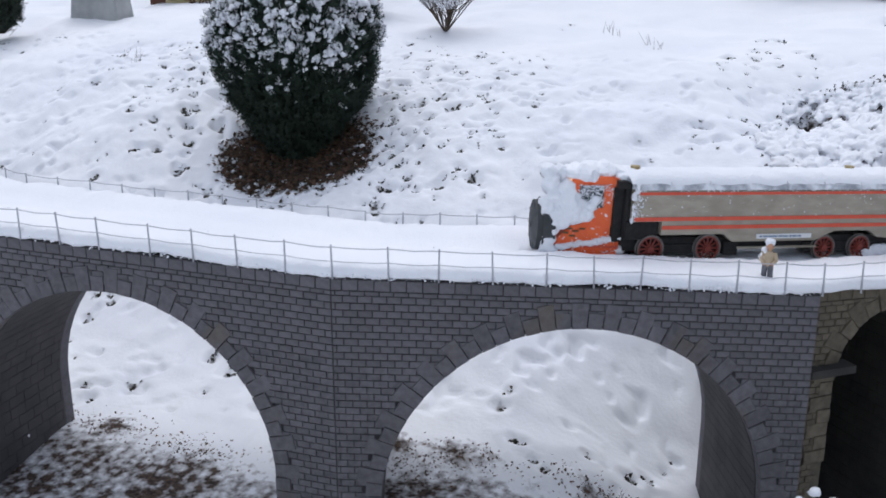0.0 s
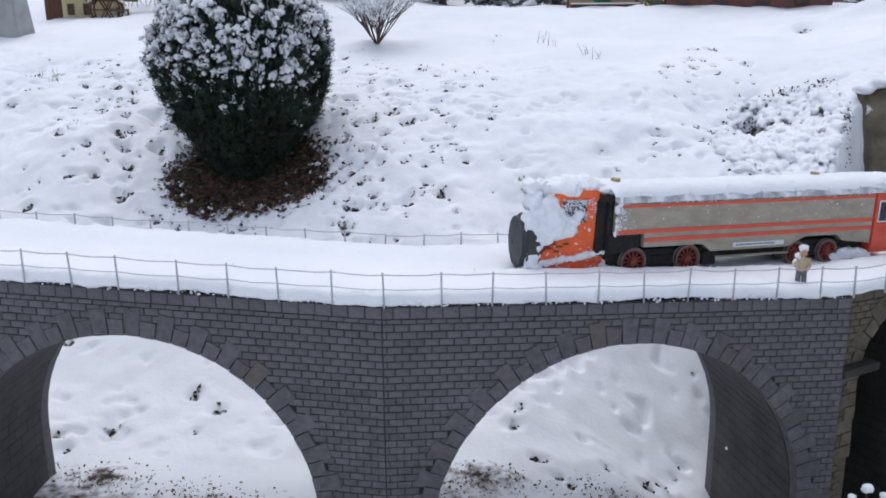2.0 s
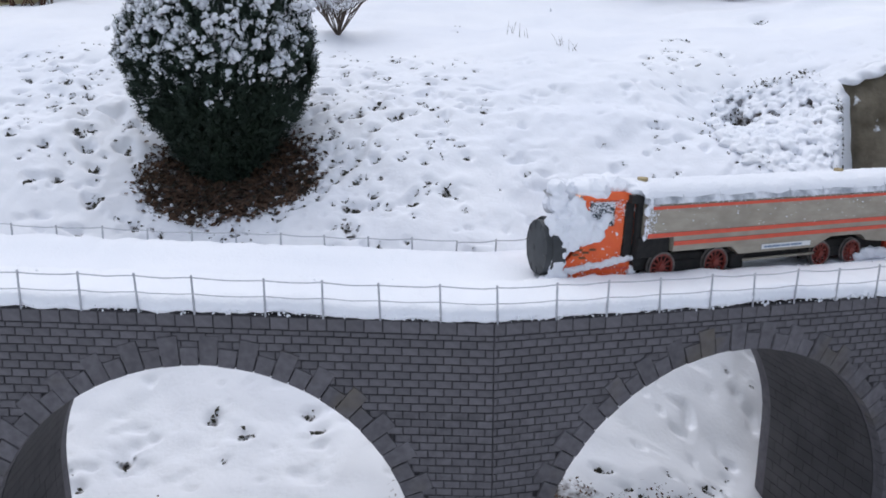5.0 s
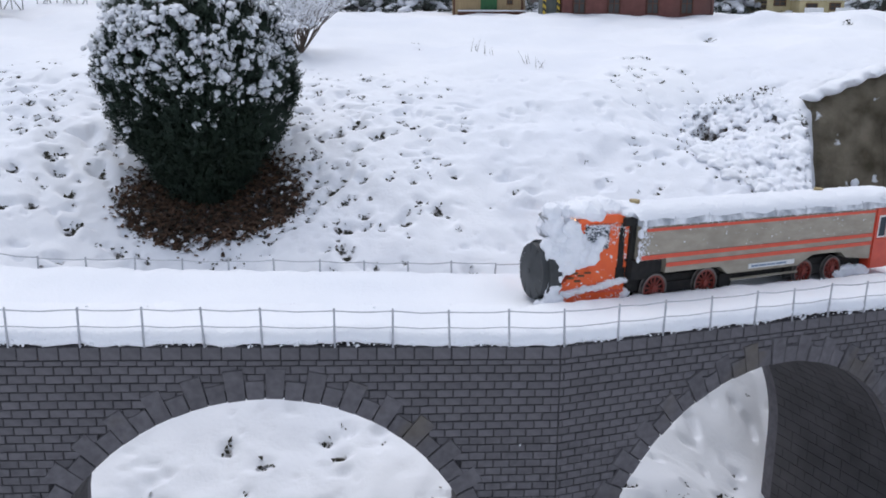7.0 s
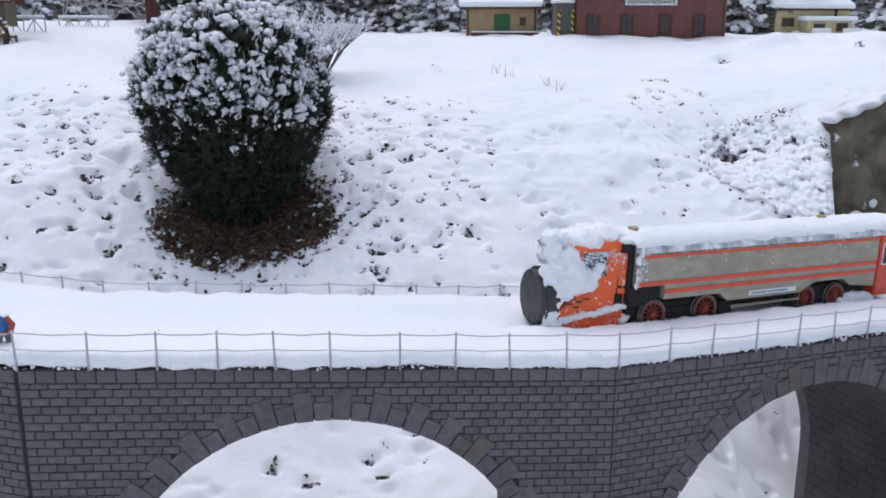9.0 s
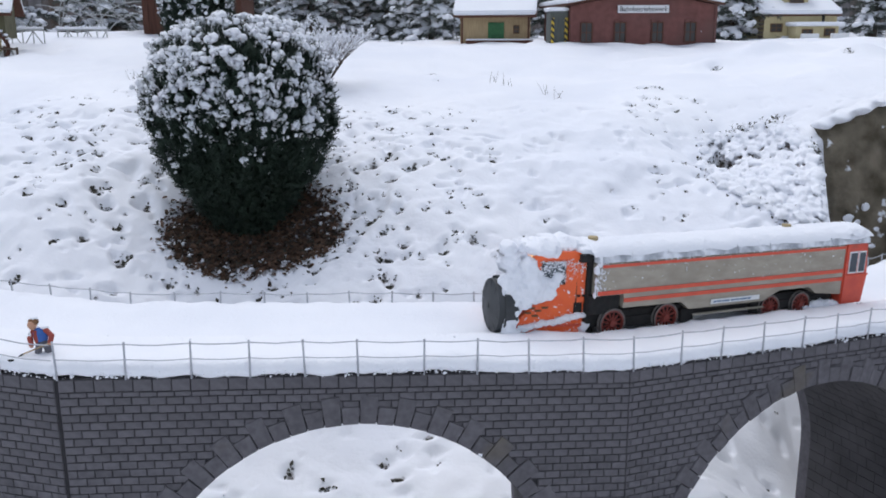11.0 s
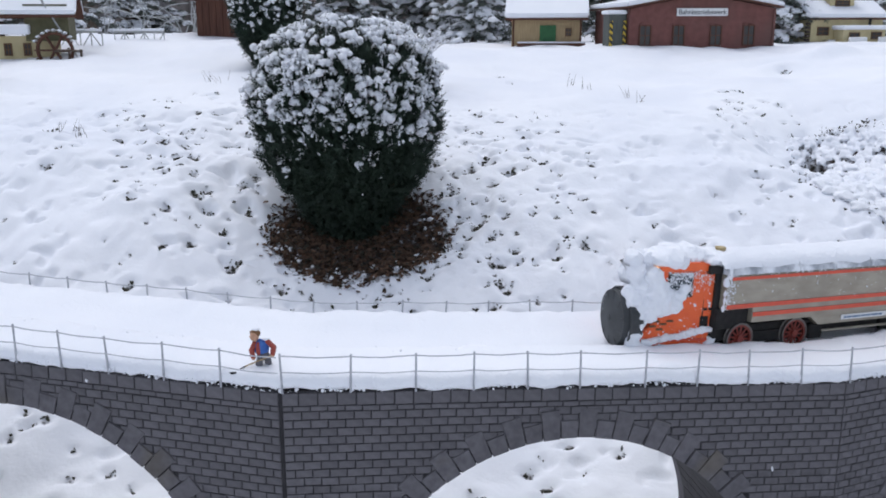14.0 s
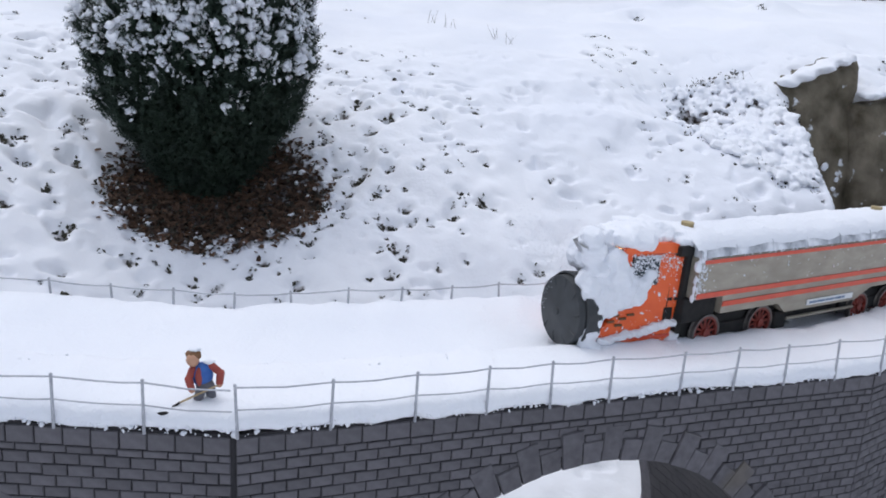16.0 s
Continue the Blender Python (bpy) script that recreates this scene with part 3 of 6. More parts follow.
    inn3 = Vector((inn.x, inn.y, 0))
    up = Vector((0, 0, 1))
    rot = Matrix((ax, inn3, up)).transposed().to_4x4()
    left, rest, z_off, row = pick, [], 0.003, 0
    rr = random.Random(seg)
    while z_off < 0.62:
        h = 0.027 if row == 0 else BR_H * (0.66 if row == 1 else 1)
        u = joint[0]
        first = True
        end = length - joint[1]
        while u < end - 0.004:
            l = BR_L * (1.0 if row else 1.1)
            if first and row % 2:
                l = BR_L / 2
            first = False
            if u + l > end - 0.008:
                l = end - u
            l = round(l, 4)
            cu = u + l / 2
            z = zt(cu) - z_off - h / 2
            u += l
            du = abs(cu - arch_u)
            inside = False
            for su in (-l / 2, l / 2):
                for sz in (-h / 2, h / 2):
                    d, zz = abs(cu + su - arch_u), z + sz
                    reach = math.hypot(d, zz - arch_z) if zz > arch_z else d
                    inside = inside or reach < arch_r + 0.012
            if inside or z < 0.1:
                continue
            key = (l, round(h, 4))
            if key not in kinds:
                kinds[key] = brick_mesh("stone_block", l, h, brick_m)
            me, vs, fs = kinds[key]
            m = Matrix.Translation(at(cu, 0.0012 * rr.uniform(-1, 1), z)) @ rot @ Matrix.Rotation(rr.uniform(-0.006, 0.006), 4, 'Y')
            if left > 0:
                ob = new("stone_block", me)
                ob.parent = top
                ob.matrix_basis = m
                left -= 1
            else:
                rest.append((vs, fs, np.array(m)))
        z_off += h
        row += 1
    V, F, o = [], [], 0
    for vs, fs, m in rest:
        V.append(vs @ m[:3, :3].T + m[:3, 3])
        F.append(fs + o)
        o += len(vs)
    if V:
        ob = raw("lower_masonry", np.concatenate(V), np.concatenate(F), rest_m, top)
        tagged(ob, kind="stuff")
    if close:
        part("ledge", ledge_box(at, length), soffit_m, top)
        # a near-black sheet closes the back, added for the shade inside the arch
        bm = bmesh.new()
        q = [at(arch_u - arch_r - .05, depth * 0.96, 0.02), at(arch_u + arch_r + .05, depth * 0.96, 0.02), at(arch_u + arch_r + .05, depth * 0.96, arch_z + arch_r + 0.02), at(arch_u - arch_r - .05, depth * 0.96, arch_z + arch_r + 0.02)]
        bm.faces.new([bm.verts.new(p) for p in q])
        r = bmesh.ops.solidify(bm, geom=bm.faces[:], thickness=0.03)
        part("arch_shade_sheet", bm, SHADED_MASONRY, top, "dark sheet added for the shade inside the arch")
    return top


def ledge_box(at, length):
    bm = bmesh.new()
    vs = box(bm, length - 0.13, length - 0.0, -0.035, 0.01, 0.722, 0.742)
    for v in vs:
        v.co = Vector(at(v.co.x, v.co.y, v.co.z))
    return bm


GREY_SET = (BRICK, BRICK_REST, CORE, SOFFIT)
OLD_SET = (OLD_BRICK, OLD_REST, OLD_CORE, SHADED_MASONRY)


def deck_snow():
    """The snow on the deck: a soft bank over the front edge, a flat track bed and a bank at the back."""
    prof_v = np.array([0.012, 0.000, -0.005, -0.006, -0.003, 0.004, 0.018, 0.04, 0.065, 0.10, 0.13, 0.152, 0.168, 0.19, 0.22, 0.25, 0.28, 0.30, 0.325, 0.35, 0.38, 0.405, 0.42, 0.432, 0.434, 0.42])
    prof_z = np.array([0.000, 0.000, 0.005, 0.014, 0.022, 0.0285, 0.032, 0.032, 0.033, 0.035, 0.037, 0.031, 0.0140, 0.012, 0.012, 0.012, 0.0130, 0.016, 0.021, 0.025, 0.027, 0.025, 0.018, 0.006, -0.004, -0.008])
    rows, total = [], 0.0
    for seg in range(len(FRONT) - 1):
        n = int((Vector(FRONT[seg + 1]) - Vector(FRONT[seg])).length / (0.0075 if 0 < seg < 4 else 0.03))
        for k in range(n + (seg == len(FRONT) - 2)):
            rows.append((seg, k / n))
    V = []
    for i, (seg, f) in enumerate(rows):
        P = [deck_point(seg, f, v) for v in prof_v]
        x, y = np.array([p.x for p in P]), np.array([p.y for p in P])
        z = prof_z + np.array([deck_z(a) for a in x])
        lump = 0.0035 * lattice_noise(x * 22, y * 22, 41) + 0.002 * lattice_noise(x * 60, y * 60, 42) + 0.004 * lattice_noise(x * 6, y * 6, 43)
        lump[10:18] *= 0.5
        lump[9:12] += 0.0035 * lattice_noise(x[9:12] * 38, y[9:12] * 38, 46)
        z = z + lump
        s = i * 0.0075
        edge = 0.0028 * lattice_noise(np.full(6, s * 30), np.arange(6) * 0.6, 44) + 0.002 * lattice_noise(np.full(6, s * 90), np.arange(6) * 0.9, 45)
        z[:4] -= np.abs(edge[:4]) * np.array([0.2, 0.8, 0.5, 0.3])
        mit = MITRE[seg].lerp(MITRE[seg + 1], f)
        x[:6] -= mit.x * edge
        y[:6] -= mit.y * edge
        V.append(np.column_stack([x, y, z]))
    m = len(prof_v)
    n = len(rows)
    i = (np.arange(n - 1)[:, None] * m + np.arange(m - 1)[None]).ravel()
    ob = raw("deck_snow", np.concatenate(V), np.column_stack([i, i + m, i + m + 1, i + 1]), SNOW_FINE, smooth=True)
    tagged(ob, "thick smooth snow lying along the viaduct deck", "snow", kind="structure")


def tube(bm, pts, r, n=6):
    """One bent rod through a row of points."""
    along = (pts[-1] - pts[0]).normalized()
    side = along.cross(Vector((0, 0, 1))).normalized()
    up = side.cross(along)
    rings = [[bm.verts.new(p + (side * math.cos(2 * math.pi * k / n) + up * math.sin(2 * math.pi * k / n)) * r) for k in range(n)] for p in pts]
    for a, b in zip(rings, rings[1:]):
        for k in range(n):
            bm.faces.new((a[k], a[(k + 1) % n], b[(k + 1) % n], b[k]))


def fuse(ob, voxel):
    """Melts the lumps of one heap of snow into one skin."""
    m = ob.modifiers.new("fuse", 'REMESH')
    m.mode, m.voxel_size, m.use_smooth_shade = 'VOXEL', voxel, True
    return ob


POSTS = {1: (0, 0.09, 0.18, 0.27, 0.36, 0.45, 0.536, 0.619, 0.704, 0.802, 0.901, 1), 2: (0.005, 0.114, 0.221, 0.318, 0.411, 0.502, 0.618, 0.713, 0.808, 0.909, 1),
         3: (0.005, 0.117, 0.217, 0.326, 0.434, 0.530, 0.625, 0.724, 0.822, 0.921, 1)}


def railing(seg, count, v, back=False):
    """Wire railing along one stretch of the deck."""
    name = "back_railing" if back else "railing"
    p = deck_point(seg, 0, v)
    top = empty(name, Matrix.Translation((p.x, p.y, deck_z(p.x))))
    tagged(top, "thin grey wire railing with slim posts" + (" half buried in snow" if back else " along the snowy deck edge"), "railing", "railings of the viaduct")
    rr = random.Random(seg * 7 + back)
    org = Vector((p.x, p.y, deck_z(p.x)))
    tops, mids = [], []
    shares = [k / count for k in range(count + 1)] if back or seg not in POSTS else POSTS[seg]
    count = len(shares) - 1
    h = 0.050 if back else 0.074
    for k in range(count + 1):
        q = deck_point(seg, shares[k], v)
        b = Vector((q.x, q.y, deck_z(q.x))) - org
        tip = b + Vector((rr.uniform(-0.003, 0.003), rr.uniform(-0.003, 0.003), h + rr.uniform(-0.002, 0.002)))
        tops.append(tip - Vector((0, 0, 0.003)))
        mids.append(b.lerp(tip, 0.52))
        if k < count or seg == 3:
            bm = bmesh.new()
            rod(bm, b - Vector((0, 0, 0.004)), tip, 0.0023, 0.0021, 7)
            bmesh.ops.create_icosphere(bm, subdivisions=1, radius=0.0027, matrix=Matrix.Translation(tip))
            part("post", bm, WIRE, top, smooth=True)
    for line, r in ((tops, 0.00125), (mids, 0.00105))[:1 if back else 2]:
        pts = []
        for k in range(count):
            for s in (0.0, 0.25, 0.5, 0.75):
                sag = -0.0026 * math.sin(math.pi * s) + rr.uniform(-0.0008, 0.0008) * (s > 0)
                pts.append(line[k].lerp(line[k + 1], s) + Vector((0, 0, sag)))
        pts.append(line[count])
        bm = bmesh.new()
        tube(bm, pts, r)
        part("wire", bm, WIRE, top, smooth=True)


def edge_crumbs():
    """Loose crumbs where the snow hangs over the front edge of the deck."""
    g = np.random.default_rng(71)
    P = []
    for seg in (1, 2, 3):
        for f in g.random(380):
            p = deck_point(seg, f, g.uniform(-0.0065, 0.001))
            P.append((p.x, p.y, deck_z(p.x) + g.uniform(-0.003, 0.010)))
        for f in g.random(130):
            p = deck_point(seg, f, g.uniform(0.115, 0.15))
            P.append((p.x, p.y, deck_z(p.x) + 0.0325 + g.uniform(-0.003, 0.002)))
    n = len(P)
    s = 0.0009 + 0.0026 * g.random(n) ** 2.5
    v, f = scatter(lumpy_ico(g), ICO_F, frames_from(np.array(P), g.normal(size=(n, 3)), np.column_stack([s * 1.4, s, s]), g))
    tagged(raw("edge_snow", v, f, SNOW_FINE, smooth=True), "crumbs of snow along the deck edge", "snow", kind="stuff")


def lumpy_ico(g):
    return ICO_V * (1 + 0.45 * g.uniform(-1, 1, len(ICO_V)))[:, None]


# ---------------------------------------------------------------- train
CENTRE, RADIUS = (-2.02, 5.432), 3.622


def on_track(phi, lift=0.0075):
    """Pose on the track at the angle phi: x points back along the train, y to the inside of the curve."""
    p = radians(phi)
    r = RADIUS + 0.0013 * max(0.0, 26 - phi)
    x, y = CENTRE[0] + r * math.sin(p), CENTRE[1] - r * math.cos(p)
    return pose(x, y, deck_z(x) + lift, 0, math.degrees(math.atan(SLOPE * math.cos(p))), phi)


def wheel(parent, x, y, r):
    w = new("wheel")
    w.parent = parent
    w.matrix_basis = pose(x, y, r)
    side = -1 if y < 0 else 1
    bm = bmesh.new()
    n = 28
    prof = [(r * 0.88, -0.004), (r * 0.88, 0.004), (r, 0.0045), (r, -0.0025), (r * 1.07, -0.0035), (r * 1.07, -0.0055), (r * 0.85, -0.0055)]
    ringv = [[bm.verts.new((a * math.cos(2 * math.pi * k / n), side * b, a * math.sin(2 * math.pi * k / n))) for a, b in prof] for k in range(n)]
    for k in range(n):
        for j in range(len(prof)):
            bm.faces.new((ringv[k][j], ringv[(k + 1) % n][j], ringv[(k + 1) % n][(j + 1) % len(prof)], ringv[k][(j + 1) % len(prof)]))
    bmesh.ops.recalc_face_normals(bm, faces=bm.faces[:])
    part("tyre", bm, TYRE, w)
    bm = bmesh.new()
    for k in range(12):
        a = 2 * math.pi * k / 12
        rod(bm, (0, 0, 0), (r * 0.88 * math.cos(a), 0, r * 0.88 * math.sin(a)), 0.0030, 0.0020, 6)
    rod(bm, (0, -0.006, 0), (0, 0.006, 0), r * 0.24, r * 0.2, 14)
    ringi = [[bm.verts.new((a * math.cos(2 * math.pi * k / n), b, a * math.sin(2 * math.pi * k / n))) for a, b in ((r * .76, -.003), (r * .76, .003), (r * .885, .003), (r * .885, -.003))] for k in range(n)]
    for k in range(n):
        for j in range(4):
            bm.faces.new((ringi[k][j], ringi[(k + 1) % n][j], ringi[(k + 1) % n][(j + 1) % 4], ringi[k][(j + 1) % 4]))
    bmesh.ops.recalc_face_normals(bm, faces=bm.faces[:])
    part("spokes", bm, WHEEL_RED, w)
    return w


WHEELS = []


def frost(parent, places, seed):
    """Specks of blown snow sticking to a side."""
    g = np.random.default_rng(seed)
    n = len(places)
    s = 0.0005 + 0.0013 * g.random(n) ** 3
    v, f = scatter(lumpy_ico(g), ICO_F, frames_from(np.array(places), np.tile((0, -1.0, 0.1), (n, 1)), np.column_stack([s * 1.3, s * 1.3, s * 0.5]), g))
    tagged(raw("frost", v, f, SNOW_FINE, parent, smooth=True), "specks of blown snow", kind="stuff")


def build_railcar():
    car = empty("railcar")
    tagged(car, "silver model railcar with orange stripes and snow on its roof", "train")
    HW = 0.062
    # body side with its stepped skirt
    skirt = [(-0.462, 0.108), (-0.385, 0.108), (-0.385, 0.074), (-0.215, 0.074), (-0.19, 0.054), (0.045, 0.054), (0.07, 0.066), (0.10, 0.078), (0.20, 0.078), (0.225, 0.06), (0.315, 0.05), (0.315, 0.186), (-0.462, 0.186)]
    bm = bmesh.new()
    prism(bm, skirt, -HW, HW)
    bmesh.ops.bevel(bm, geom=[e for e in bm.edges if abs(e.verts[0].co.z - 0.186) < 1e-4 and abs(e.verts[1].co.z - 0.186) < 1e-4], offset=0.003, segments=2, affect='EDGES')
    part("body", bm, SILVER, car)
    # orange bands
    for side in (-1, 1):
        for z0, z1, x0 in ((0.174, 0.181, -0.45), (0.1095, 0.119, -0.459), (0.088, 0.0975, -0.384)):
            a, b = sorted((side * (HW + 0.0004), side * (HW + 0.0022)))
            part("stripe", boxed(x0, 0.314, a, b, z0, z1), STRIPE, car)
    # number plate
    bm = boxed(-0.125, 0.03, -HW - 0.0032, -HW - 0.0006, 0.0615, 0.073)
    plate = part("plate", bm, WHITE, car, "small white plate with blue print")
    bm = bmesh.new()
    x = -0.117
    for w in (0.010, 0.016, 0.008, 0.02, 0.012, 0.018, 0.01, 0.014, 0.012):
        box(bm, x, x + w * 0.8, -HW - 0.0040, -HW - 0.0030, 0.0648, 0.0695)
        x += w
    part("print", bm, SIGN_BLUE, plate)
    # arched roof
    arc = [(HW + 0.003) * math.cos(math.pi * k / 14) for k in range(15)]
    bm = bmesh.new()
    pr = [(a, 0.186 + 0.034 * math.sin(math.pi * k / 14) ** 0.8) for k, a in enumerate(arc)]
    A = [bm.verts.new((-0.464, a, z)) for a, z in pr]
    B = [bm.verts.new((0.40, a, z)) for a, z in pr]
    bm.faces.new(A)
    bm.faces.new(B[::-1])
    for k in range(14):
        bm.faces.new((A[k + 1], A[k], B[k], B[k + 1]))
    bm.faces.new((A[0], A[-1], B[-1], B[0]))
    bmesh.ops.recalc_face_normals(bm, faces=bm.faces[:])
    part("roof", bm, ROOF, car)
    for k in range(7):
        x = -0.37 + k * 0.105
        bm = bmesh.new()
        for j in range(14):
            rod(bm, (x, pr[j][0] * 1.01, pr[j][1] + .0008), (x, pr[j + 1][0] * 1.01, pr[j + 1][1] + .0008), 0.0015, 0.0015, 5)
        part("roof_rib", bm, ROOF, car)
    # snow along the top of the roof
    nx, ny = 150, 16
    V = []
    for i in range(nx + 1):
        x = -0.472 + 0.887 * i / nx
        for j in range(ny + 1):
            a = -1 + 2 * j / ny
            reach = 0.80 + 0.14 * noise.noise((x * 16, j * 0.0 + (3 if a < 0 else 8), 1)) + 0.03 * noise.noise((x * 60, 2, 5 if a < 0 else 9))
            ang = math.pi / 2 * (1 - a * reach)
            base = Vector((0, (HW + 0.003) * math.cos(ang), 0.186 + 0.034 * max(0, math.sin(ang)) ** 0.8))
            th = 0.011 * (1 - abs(a) ** 5) * (0.8 + 0.35 * noise.noise((x * 22, a * 3, 0))) + 0.0025 * noise.noise((x * 70, a * 8, 3)) - 0.0005
            endfall = min(1, (x + 0.474) / 0.02, (0.417 - x) / 0.02)
            V.append((x, base.y, base.z + max(th * max(endfall, 0.05), 0.0006)))
    m = ny + 1
    i = (np.arange(nx)[:, None] * m + np.arange(ny)[None]).ravel()
    raw("roof_snow", V, np.column_stack([i, i + m, i + m + 1, i + 1]), SNOW_FINE, car, "soft snow along the roof", True)
    # rear driving cab
    bm = bmesh.new()
    prism(bm, [(0.318, 0.022), (0.395, 0.022), (0.405, 0.09), (0.396, 0.185), (0.318, 0.188)], -HW - 0.002, HW + 0.002)
    bmesh.ops.bevel(bm, geom=bm.edges[:], offset=0.003, segments=2, affect='EDGES')
    cab = part("rear_cab", bm, RED, car, "red driving cab at the end")
    for x0, x1 in ((0.333, 0.356), (0.366, 0.386)):
        wf = part("window_frame", boxed(x0 - .003, x1 + .003, -HW - 0.0042, -HW - 0.001, 0.106, 0.165), WHITE, cab)
        part("window", boxed(x0, x1, -HW - 0.0055, -HW - 0.0030, 0.110, 0.161), GLASS, cab)
    part("ledge", boxed(0.319, 0.404, -HW - 0.0045, -HW - 0.0015, 0.098, 0.102), STRIPE, cab)
    bm = bmesh.new()
    blob(bm, (0.36, 0, 0.203), (0.058, 0.066, 0.022), 3, 0.2, 4, freq=2.5)
    part("cab_snow", bm, SNOW_FINE, car)
    # black front end and frames
    bm = bmesh.new()
    box(bm, -0.476, -0.4625, -0.044, 0.044, 0.04, 0.192, 0.003)
    box(bm, -0.500, -0.476, -0.032, 0.032, 0.05, 0.186, 0.003)
    part("gangway", bm, BLACK, car, "black bellows at the front end")
    bm = bmesh.new()
    prism(bm, [(-0.496, 0.186), (-0.463, 0.186), (-0.463, 0.200), (-0.478, 0.206), (-0.496, 0.204)], -0.046, 0.046)
    part("front_hood", bm, BLACK, car)
    bm = bmesh.new()
    box(bm, -0.47, 0.31, -0.040, 0.040, 0.028, 0.062, 0.003)
    for x in (-0.33, 0.13):
        box(bm, x - 0.11, x + 0.11, -0.046, -0.038, 0.02, 0.046, 0.002)
        box(bm, x - 0.11, x + 0.11, 0.038, 0.046, 0.02, 0.046, 0.002)
    box(bm, -0.475, -0.388, -0.052, 0.052, 0.060, 0.1065, 0.003)
    box(bm, -0.205, -0.165, -0.054, -0.03, 0.016, 0.052, 0.004)
    part("underframe", bm, BLACK, car)
    bm = bmesh.new()
    rod(bm, (-0.17, -0.055, 0.036), (0.055, -0.055, 0.036), 0.0032, 0.0032, 8)
    part("side_rod", bm, SILVER, car)
    bm = bmesh.new()
    for i, (x, z, r) in enumerate(((-0.45, 0.17, .012), (-0.449, 0.145, .009), (-0.447, 0.125, .010), (-0.442, 0.19, .014), (-0.452, 0.11, .008), (-0.44, 0.16, .008), (-0.44, 0.135, .006))):
        blob(bm, (x - 0.012, -0.058, z), (r * 0.6, r * 0.55, r), 2, 0.35, i)
    fuse(part("front_edge_snow", bm, SNOW_FINE, car), 0.0022)
    for x in (-0.44, 0.16):
        bm = bmesh.new()
        rod(bm, (x, 0.0, 0.212), (x, 0.0, 0.235), 0.010, 0.012, 14)
        part("roof_vent", bm, BRASS, car, "tan roof cap poking out of the snow")
    for x in (-0.405, -0.25, 0.08, 0.185):
        bm = bmesh.new()
        rod(bm, (x, -0.024, 0.033), (x, 0.024, 0.033), 0.003, 0.003, 8)
        part("axle", bm, BLACK, car)
        for y in (-0.051, 0.030):
            WHEELS.append((wheel(car, x, y, 0.036 if x < 0 else 0.032), 0.036 if x < 0 else 0.032))
    bm = bmesh.new()
    for i in range(9):
        blob(bm, (0.215 + 0.013 * i, -0.048 + 0.006 * math.sin(i * 2), 0.012 + 0.010 * math.sin(i * 0.4)), (0.020, 0.012, 0.016), 2, 0.35, i)
    fuse(part("axle_snow", bm, SNOW_FINE, car), 0.003)
    g = np.random.default_rng(15)
    frost(car, [(x, -HW - 0.0008, 0.186 - abs(z) * 0.007) for x, z in zip(g.uniform(-0.455, 0.31, 300), g.normal(size=300))], 16)
    frost(car, [(-0.461 + abs(x) * 0.012, -HW - 0.0008, z) for x, z in zip(g.normal(size=260), g.uniform(0.108, 0.188, 260))], 17)
    frost(car, [(x, -HW - 0.0012, 0.11 + 0.075 * z) for x, z in zip(g.uniform(-0.43, 0.31, 90), g.random(90))], 18)
    return car


